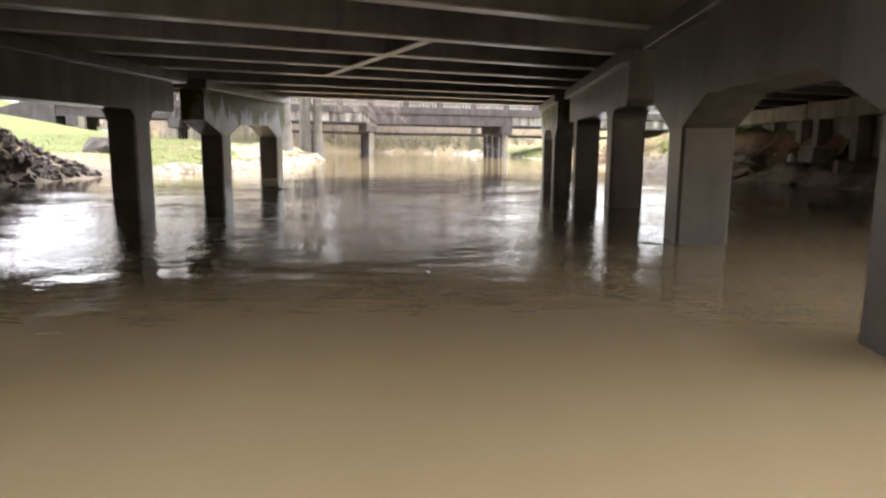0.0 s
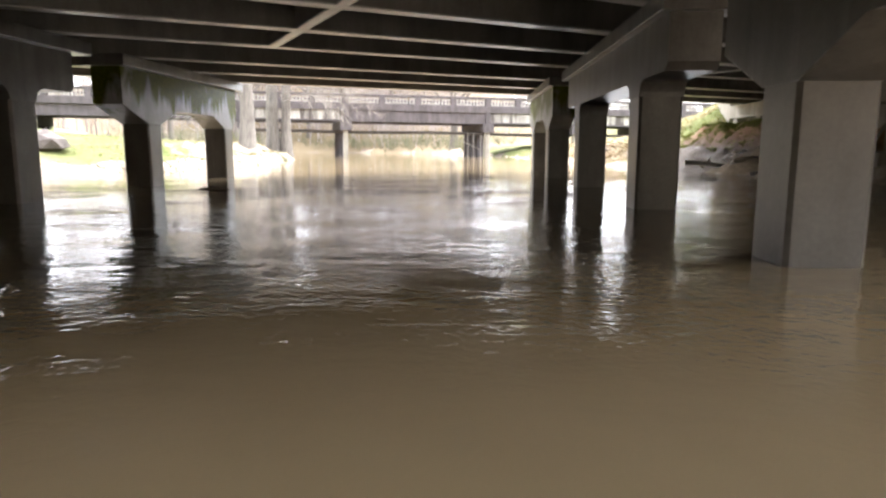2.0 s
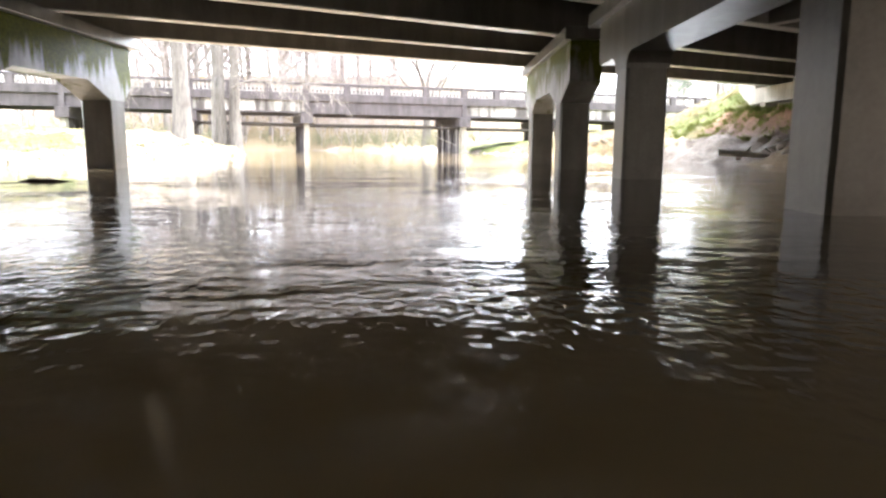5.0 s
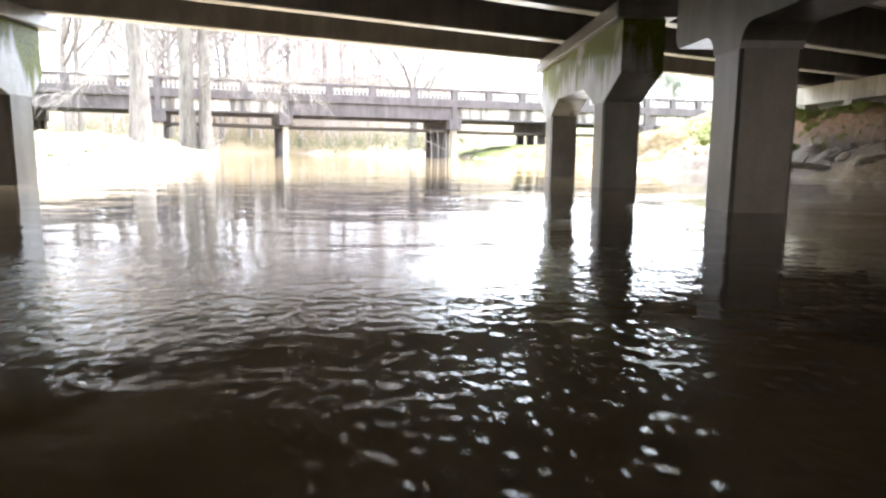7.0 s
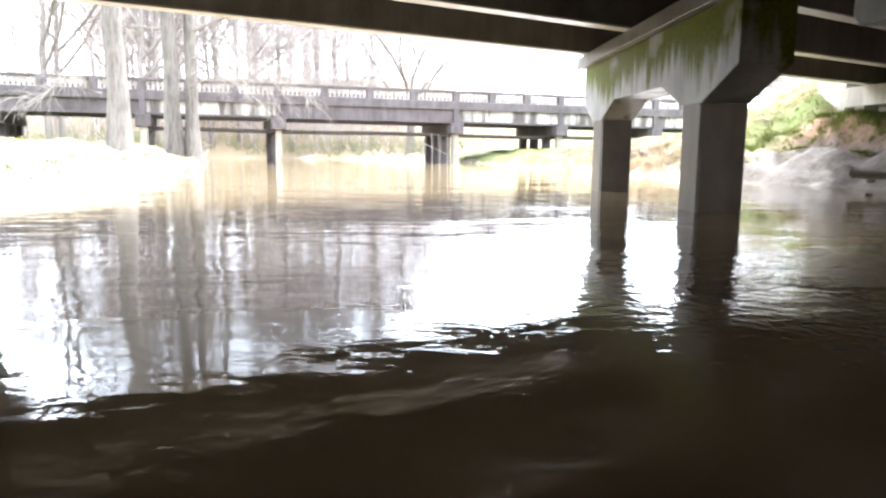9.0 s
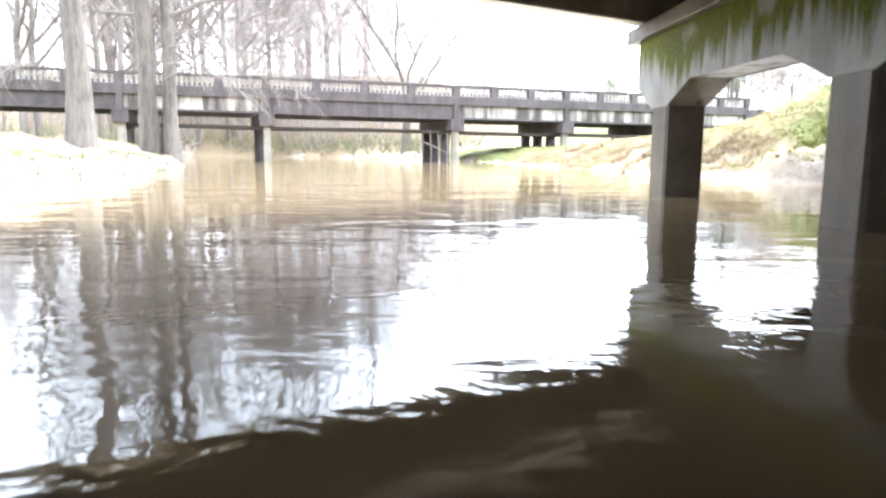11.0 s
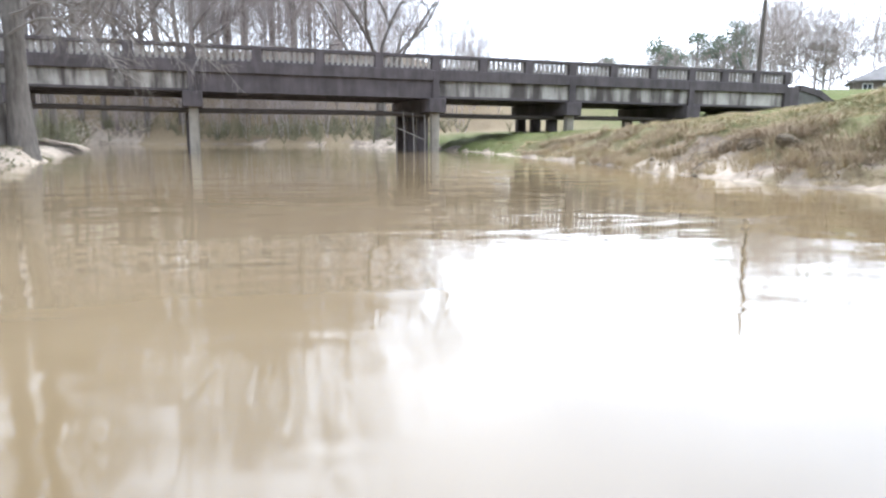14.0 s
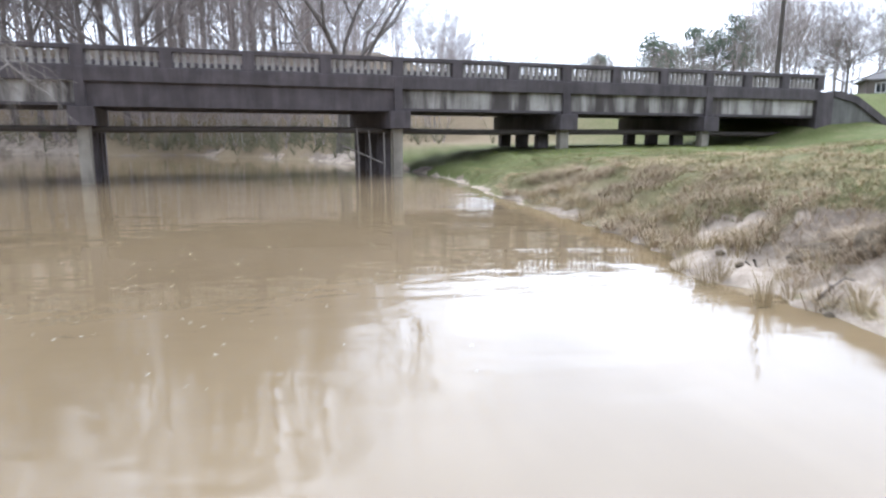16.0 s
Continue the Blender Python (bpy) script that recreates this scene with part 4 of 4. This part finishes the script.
# ---- brush and grass ----
def tufts(name, label, category, material, count, pick, height, width, lean, seed):
    """Many single blades in one mesh."""
    rng = random.Random(seed)
    s = Soup()
    made = 0
    while made < count:
        spot = pick(rng)
        if spot is None:
            continue
        x, y = spot
        z = z_of(x, y) - 0.02
        for k in range(rng.randint(3, 6)):
            a = rng.uniform(0, 6.28)
            h = height * rng.uniform(0.5, 1.2)
            out = Vector((math.cos(a), math.sin(a), 0))
            side = Vector((-out.y, out.x, 0)) * width
            b = Vector((x, y, z)) + out * rng.uniform(0, 0.07)
            m = b + out * lean * h * 0.4 + Vector((0, 0, h * 0.65))
            t = b + out * lean * h + Vector((0, 0, h * (1 - 0.35 * lean)))
            s.add([b - side, b + side, m + side * 0.7, m - side * 0.7, t], [(0, 1, 2, 3), (3, 2, 4)])
            made += 1
    tagged(mesh_ob(name, s.mesh(name), material), label, category, kind="stuff")


def on_right(d0, d1, y0, y1):
    def pick(rng):
        y = rng.uniform(y0, y1)
        d = rng.uniform(d0, d1)
        x = along(SHORE_RIGHT, y) + d
        return (x, y) if ground_at(x, y)[1] < 0.75 else None
    return pick


def on_left(d0, d1, y0, y1):
    def pick(rng):
        y = rng.uniform(y0, y1)
        x = along(SHORE_LEFT, y) - rng.uniform(d0, d1)
        return (x, y) if ground_at(x, y)[1] < 0.75 else None
    return pick


def clumped(pick, at_least, seed):
    """The same spots, gathered into uneven clumps."""
    def choose(rng):
        spot = pick(rng)
        if spot and noise.noise(Vector((spot[0] * 0.9, spot[1] * 0.9, seed))) + 0.4 * noise.noise(Vector((spot[0] * 2.7, spot[1] * 2.7, seed))) > at_least:
            return spot
        return None
    return choose


tufts("dry_grass", "matted dry straw grass on the river bank", "grass", M_STRAW, 46000, clumped(on_right(0.2, 6.5, 33.0, 52), -0.14, 2.0), 0.13, 0.005, 2.2, 1)
tufts("matted_grass", "matted olive winter grass on the river bank", "grass", M_OLIVE, 46000, clumped(on_right(0.6, 9.0, 29.0, 56), -0.12, 8.0), 0.13, 0.005, 2.2, 31)
tufts("dead_weeds", "ragged dead brown weeds on the cut bank", "weeds", M_WEED, 13000, clumped(on_right(0.0, 2.4, 32.0, 50), -0.02, 6.0), 0.3, 0.005, 1.3, 15)
TURF = ((7.55, 38.0), (7.75, 37.3), (8.0, 36.7), (8.1, 35.6))
tufts("hanging_turf", "dark dead grass hanging over the undercut bank edge", "grass", M_WEED, 5000, lambda rng: (lambda q: (q[0] + rng.gauss(0.25, 0.3), q[1] + rng.gauss(0, 0.4)))(rng.choice(TURF)), 0.26, 0.005, 1.6, 41)
tufts("litter_grass", "dry straw and litter on the low bank", "grass", M_STRAW, 14000, on_left(0.2, 6, 24, 48), 0.13, 0.006, 1.0, 4)
tufts("bank_grass", "short green grass on the river bank", "grass", M_BLADE, 20000, on_right(3.0, 16, 24, 62), 0.11, 0.007, 0.7, 2)
tufts("slope_grass", "lush green grass on the steep slope beside the bridge", "grass", M_BLADE, 24000, on_right(2.2, 11, 24, 33.0), 0.13, 0.007, 1.0, 22)
tufts("lawn_grass", "short green grass on the low bank", "grass", M_BLADE, 12000, on_left(1, 12, 12, 50), 0.1, 0.008, 0.7, 3)


tufts("scarp_weeds", "bright green weeds hanging over the cut bank", "weeds", M_BLADE, 12000, clumped(on_right(1.9, 5.5, 26.5, 31.5), 0.0, 4.0), 0.17, 0.007, 1.1, 12)
tufts("shore_stubble", "dark dead stubble along the low shore", "grass", M_BRUSH, 5000, lambda rng: (lambda y: (along(SHORE_LEFT, y) - rng.uniform(-0.1, 0.9), y))(rng.uniform(22, 48)), 0.14, 0.008, 0.9, 6)


def brush(count, seed):
    rng = random.Random(seed)
    s = Soup()
    for k in range(count):
        side = rng.random()
        y = rng.uniform(60, 96)
        x = along(SHORE_RIGHT, y) + abs(rng.gauss(0, 5)) + 0.3 if side < 0.6 else along(SHORE_LEFT, y) - abs(rng.gauss(0, 6)) - 0.4
        if side < 0.6 and x > 0 and y < 74:
            continue
        b = Vector((x, y, z_of(x, y) - 0.05))
        for j in range(5):
            grow(s, rng, b, Vector((rng.uniform(-1, 1), rng.uniform(-1, 1), rng.uniform(0.6, 1.6))), rng.uniform(0.8, 2.2), 0.025, 1, 0.05, 3, 0.35, (3, 5), 0.5, 0.5)
    tagged(mesh_ob("brush", s.mesh("brush"), M_BRUSH), "tangled leafless brush along the far bank", "brush", kind="stuff")


brush(420, 8)


def thicket(count, seed):
    rng = random.Random(seed)
    s = Soup()
    while count:
        x, y = rng.uniform(-48, 32), rng.uniform(78, 104)
        if in_river(x, y, 1.5):
            continue
        count -= 1
        b = Vector((x, y, z_of(x, y) - 0.1))
        for j in range(3):
            grow(s, rng, b, Vector((rng.uniform(-0.4, 0.4), rng.uniform(-0.4, 0.4), 1.4)), rng.uniform(2.5, 5.0), 0.035, 2, 0.0, 3, 0.3, (4, 6), 0.4, 0.42, 0.0105)
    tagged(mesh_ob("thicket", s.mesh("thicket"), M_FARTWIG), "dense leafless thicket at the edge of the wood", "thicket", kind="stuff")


thicket(250, 3)


# ---- loose things on the banks and the water ----
def boulder(name, x, y, z, size, seed, material, label, category, group="", flat=0.7, angular=False):
    rng = random.Random(seed)
    bm = bmesh.new()
    if angular:
        bmesh.ops.create_cube(bm, size=1.5)
        bmesh.ops.subdivide_edges(bm, edges=bm.edges, cuts=1)
    else:
        bmesh.ops.create_icosphere(bm, subdivisions=2, radius=1.0)
    sx, sy = rng.uniform(0.8, 1.3), rng.uniform(0.7, 1.1)
    off = Vector((rng.uniform(0, 50), rng.uniform(0, 50), 0))
    for v in bm.verts:
        k = 1 + 0.45 * noise.noise(v.co * 1.1 + off) + 0.15 * noise.noise(v.co * 3 + off)
        v.co = Vector((v.co.x * sx, v.co.y * sy, v.co.z * flat)) * k * size
    ob = part(name, bm, material)
    ob.matrix_world = pose(x, y, z, rng.uniform(-25, 25), rng.uniform(-25, 25), rng.uniform(0, 360))
    return tagged(ob, label, category, group)


rr = random.Random(4)
for k in range(300):
    y = rr.uniform(9.5, 18.8)
    x = along(SHORE_LEFT, y) - rr.uniform(0.35, 3.8)
    if y - SKEW * x > 25.6:
        continue
    size = rr.uniform(0.09, 0.2)
    boulder("riprap_rock", x, y, z_of(x, y) + size * 0.25, size, 300 + k, M_ROCK, "dark broken rock in the bank rubble", "rock", "riprap rocks", 0.6, True)
s = Soup()
while len(s.v) < 8 * 1600:
    y = rr.uniform(9.0, 19.4)
    x = along(SHORE_LEFT, y) - rr.uniform(0.2, 4.2)
    if y - SKEW * x > 25.6:
        continue
    q = rr.uniform(0.04, 0.12)
    m = pose(x, y, z_of(x, y) + q * 0.3, rr.uniform(0, 360), rr.uniform(0, 360), rr.uniform(0, 360))
    s.add([m @ Vector((a * q * rr.uniform(0.6, 1.2), b * q * rr.uniform(0.6, 1.2), c * q * rr.uniform(0.4, 0.9))) for a, b, c in itertools.product((-1, 1), repeat=3)], [(0, 1, 3, 2), (4, 6, 7, 5), (0, 4, 5, 1), (2, 3, 7, 6), (0, 2, 6, 4), (1, 5, 7, 3)])
tagged(mesh_ob("rubble", s.mesh("rubble"), M_ROCK), "small dark broken stones heaped on the bank", "rubble", kind="stuff")
for k in range(14):
    y = rr.uniform(18.5, 27)
    x = along(SHORE_RIGHT, y) + rr.uniform(-0.1, 2.2)
    size = rr.uniform(0.07, 0.2)
    boulder("mud_clod", x, y, z_of(x, y) + size * 0.05, size, 600 + k, M_MUD, "wet grey clod of slumped bank mud", "mud", "mud clods", 0.5)
for k in range(10):
    y = rr.uniform(30, 48)
    x = along(SHORE_RIGHT, y) + rr.uniform(0.05, 0.6)
    size = rr.uniform(0.05, 0.11)
    boulder("earth_clod", x, y, z_of(x, y) - size * 0.1, size, 700 + k, M_TURF, "clod of fallen sandy earth at the bank foot", "earth", "earth clods", 0.6)

for (x, y), size in zip(TURF, (0.34, 0.3, 0.28, 0.26)):
    boulder("slumped_turf", x, y, z_of(x, y) + 0.02, size, int(x * 100), M_TURF, "dark clod of turf slumped from the bank edge", "earth", "slumped turf", 0.5)

boulder("broken_slab", -13.6, 23.2, z_of(-13.6, 23.2) + 0.2, 0.95, 41, M_ROCK, "large broken brown concrete lump lying on the grass", "rubble", flat=0.5)


def driftwood(pts, radius, label, seed, material=M_LOG):
    rng = random.Random(seed)
    s = Soup()
    s.add(*tube([Vector(q) for q in pts], [radius * (1 - 0.5 * i / (len(pts) - 1)) for i in range(len(pts))], 8))
    for k in range(3):
        a = Vector(pts[1 + k % (len(pts) - 2)])
        s.add(*tube([a, a + Vector((rng.uniform(-3, 3) * radius, rng.uniform(-3, 3) * radius, rng.uniform(1.2, 3) * radius))], [radius * 0.4, radius * 0.12], 5))
    tagged(mesh_ob("driftwood", s.mesh("driftwood", True), material), label, "driftwood")


driftwood([(-4.2, 14.45, -0.03), (-4.0, 14.4, 0.01), (-3.75, 14.42, 0.015), (-3.45, 14.4, -0.015)], 0.035, "dark wet log floating beside a bridge column", 1, M_DRIFT)
driftwood([(9.0, 25.3, 0.34), (9.7, 25.2, 0.3), (10.5, 25.0, 0.22), (11.3, 24.6, 0.1)], 0.1, "pale driftwood log lying on the muddy bank", 2)
driftwood([(9.6, 20.9, 0.1), (10.3, 21.6, 0.22), (11.2, 22.0, 0.3)], 0.07, "pale driftwood log lying on the muddy bank", 3)


for k in range(9):
    y = rr.uniform(20, 27)
    x = along(SHORE_RIGHT, y) + rr.uniform(0.4, 2.6)
    a, ln = rr.uniform(-0.6, 0.9), rr.uniform(0.4, 0.9)
    pts = [(x + ln * q * math.cos(a), y + ln * q * math.sin(a), z_of(x + ln * q * math.cos(a), y + ln * q * math.sin(a)) + 0.04) for q in (0, 0.6, 1.2, 1.8)]
    driftwood(pts, rr.uniform(0.025, 0.06), "pale driftwood stick lying on the muddy bank", 20 + k)
for x, y, a, w in ((12.0, 20.6, 20, 0.4), (11.9, 18.6, -15, 0.2)):
    ob = part("concrete_block", block(-w, w, -0.3, 0.3, -0.25, 0.28, 0.03), M_PALE)
    ob.matrix_world = pose(x, y, z_of(x, y) + 0.1, 6, 4, a)
    tagged(ob, "pale broken concrete block on the clay bank", "rubble", "bank rubble")


def sedge(spots):
    rng = random.Random(9)
    s = Soup()
    for x, y, height, count in spots:
        root = Vector((x, y, max(-0.02, z_of(x, y)) - 0.02))
        for k in range(count):
            a, q = rng.uniform(0, 6.28), rng.uniform(0.05, 0.7)
            out = Vector((math.cos(a), math.sin(a), 0))
            h = height * rng.uniform(0.4, 1.1)
            b = root + out * rng.uniform(0, 0.12)
            s.add(*tube([b, b + out * q * h * 0.4 + Vector((0, 0, h * 0.6)), b + out * q * h + Vector((0, 0, h))], [0.004, 0.0035, 0.001], 3))
    tagged(mesh_ob("sedge", s.mesh("sedge"), M_STRAW), "clumps of dead brown sedge at the water", "plant", kind="stuff")


sedge([(6.12, 36.75, 0.5, 40), (5.95, 37.75, 0.45, 40), (6.2, 37.9, 0.4, 40), (6.0, 38.6, 0.35, 40), (6.3, 40.4, 0.4, 50), (6.2, 39.6, 0.35, 40)] + [(along(SHORE_RIGHT, y) + rr.uniform(0.1, 0.9), y, rr.uniform(0.15, 0.42), 30) for y in [rr.uniform(33.5, 48) for k in range(70)]])

s = Soup()
s.add(*tube([Vector((-31.7, 51.6, z_of(-31.7, 51.6) + 0.16)), Vector((-29.4, 52.1, z_of(-29.4, 52.1) + 0.16))], [0.12, 0.12], 10))
tagged(mesh_ob("white_pipe", s.mesh("white_pipe", True), M_WHITE), "white plastic pipe lying on the grass", "pipe")

s = Soup()
s.add(*tube([Vector((11.7, 23.2, z_of(11.7, 23.2) + 0.05)), Vector((12.1, 24.0, z_of(12.1, 24.0) + 0.05))], [0.04, 0.04], 8))
tagged(mesh_ob("white_pipe", s.mesh("white_pipe", True), M_WHITE), "short white plastic pipe lying on the clay bank", "pipe")
for x, y, turn in ((12.0, 22.5, 12), (11.9, 21.4, -8)):
    s = Soup()
    s.add(*tube([Vector((0, 0, -0.03)), Vector((0, 0, 0.2)), Vector((0, 0, 0.215)), Vector((0, 0, 0.25))], [0.08, 0.09, 0.05, 0.05], 12))
    s.f.append(tuple(range(36, 48)))
    jug = tagged(mesh_ob("plastic_jug", s.mesh("plastic_jug", True), M_WHITE), "small white plastic jug lying on the clay bank", "jug", "plastic jugs")
    jug.matrix_world = pose(x, y, z_of(x, y), turn, 5, 0)

for k in range(12):
    y = rr.uniform(33.0, 40.5)
    x = along(SHORE_RIGHT, y) + rr.uniform(0.2, 1.3)
    a, ln = rr.uniform(-0.8, 0.8), rr.uniform(0.12, 0.3)
    pts = [(x + ln * q * math.cos(a), y + ln * q * math.sin(a), z_of(x + ln * q * math.cos(a), y + ln * q * math.sin(a)) + 0.015) for q in (0, 0.6, 1.2, 1.8)]
    driftwood(pts, rr.uniform(0.01, 0.022), "dark wet stick washed up on the sandy bank foot", 60 + k, M_DRIFT)

# thin bare canes leaning in the water at the pier
for x0, y0, x1, y1, z0, z1 in ((0.55, 58.0, 0.5, 58.0, -0.3, 2.1), (1.05, 57.9, 1.0, 57.9, -0.3, 2.0), (1.6, 57.9, 1.62, 57.9, -0.3, 1.9), (-0.1, 57.9, 1.7, 57.8, 1.35, 0.55)):
    s = Soup()
    s.add(*tube([Vector((x0, y0, z0)), Vector(((x0 + x1) / 2 + 0.03, y0, (z0 + z1) / 2)), Vector((x1, y1, z1))], [0.035, 0.03, 0.022], 6))
    tagged(mesh_ob("cane", s.mesh("cane", True), M_PALETWIG), "thin pale bare stick standing against the pier", "stick", "sticks at the pier")

# foam flecks drifting on the water
fr, s = random.Random(6), Soup()
for k in range(300):
    c = fr.choice(((-1.0, 37, 2.6, 3.0), (-0.5, 40, 3.0, 3.0), (3.0, 39.0, 2.0, 3.0), (-3.0, 46, 5.0, 6.0), (3.5, 43, 1.5, 3.0)))
    x, y, r = fr.gauss(c[0], c[2] * 0.5), fr.gauss(c[1], c[3] * 0.5), fr.uniform(0.005, 0.015)
    ring = [Vector((x + r * 1.5 * fr.uniform(0.6, 1.2) * math.cos(a), y + r * fr.uniform(0.6, 1.2) * math.sin(a), 0.006)) for a in (0, 1, 2, 3, 4, 5.2)]
    s.add(ring, [tuple(range(6))])
tagged(mesh_ob("foam_flecks", s.mesh("foam_flecks"), M_FOAM), "small pale foam flecks drifting on brown water", "foam", kind="stuff")

# ---- beyond the old bridge ----
pole = tagged(empty("utility_pole", (27.9, 74.2, z_of(27.9, 74.2))), "tall weathered wooden utility pole", "pole")
s = Soup()
s.add(*tube([Vector((0, 0, -0.5)), Vector((0.1, 0, 5)), Vector((0.22, 0, 11))], [0.17, 0.15, 0.11], 10))
mesh_ob("shaft", s.mesh("shaft", True), M_WOOD, pole)


def house(x, y, turn):
    h = tagged(empty("house", (x, y, z_of(x, y)), turn), "low grey brick house with a shingled gable roof", "house")
    part("wall", block(-7, 7, -4, 4, -0.8, 2.5, 0.02), M_WALL, h)
    bm = bmesh.new()
    v = [bm.verts.new(q) for q in ((-7.6, -4.6, 2.45), (7.6, -4.6, 2.45), (7.6, 4.6, 2.45), (-7.6, 4.6, 2.45), (-3.6, 0, 4.5), (3.6, 0, 4.5), (-7.6, -4.6, 2.3), (7.6, -4.6, 2.3), (7.6, 4.6, 2.3), (-7.6, 4.6, 2.3))]
    for f in ((0, 1, 5, 4), (1, 2, 5), (2, 3, 4, 5), (3, 0, 4), (0, 6, 7, 1), (1, 7, 8, 2), (2, 8, 9, 3), (3, 9, 6, 0), (9, 8, 7, 6)):
        bm.faces.new([v[k] for k in f])
    part("roof", bm, M_ROOF, h)
    part("door", block(-4.0, -3.1, -4.07, -4.004, 0.0, 2.05, 0.01), M_WHITE, h)
    for wx in (-5.6, -1.2, 2.2, 5.4):
        win = part("window", block(wx - 0.55, wx + 0.55, -4.06, -4.004, 0.9, 2.1, 0.01), M_WHITE, h)
        for k in (-0.24, 0.24):
            part("pane", block(wx + k - 0.2, wx + k + 0.2, -4.09, -4.064, 1.0, 2.0, 0.0), M_GLASS, win)


house(63.5, 103.0, -30)
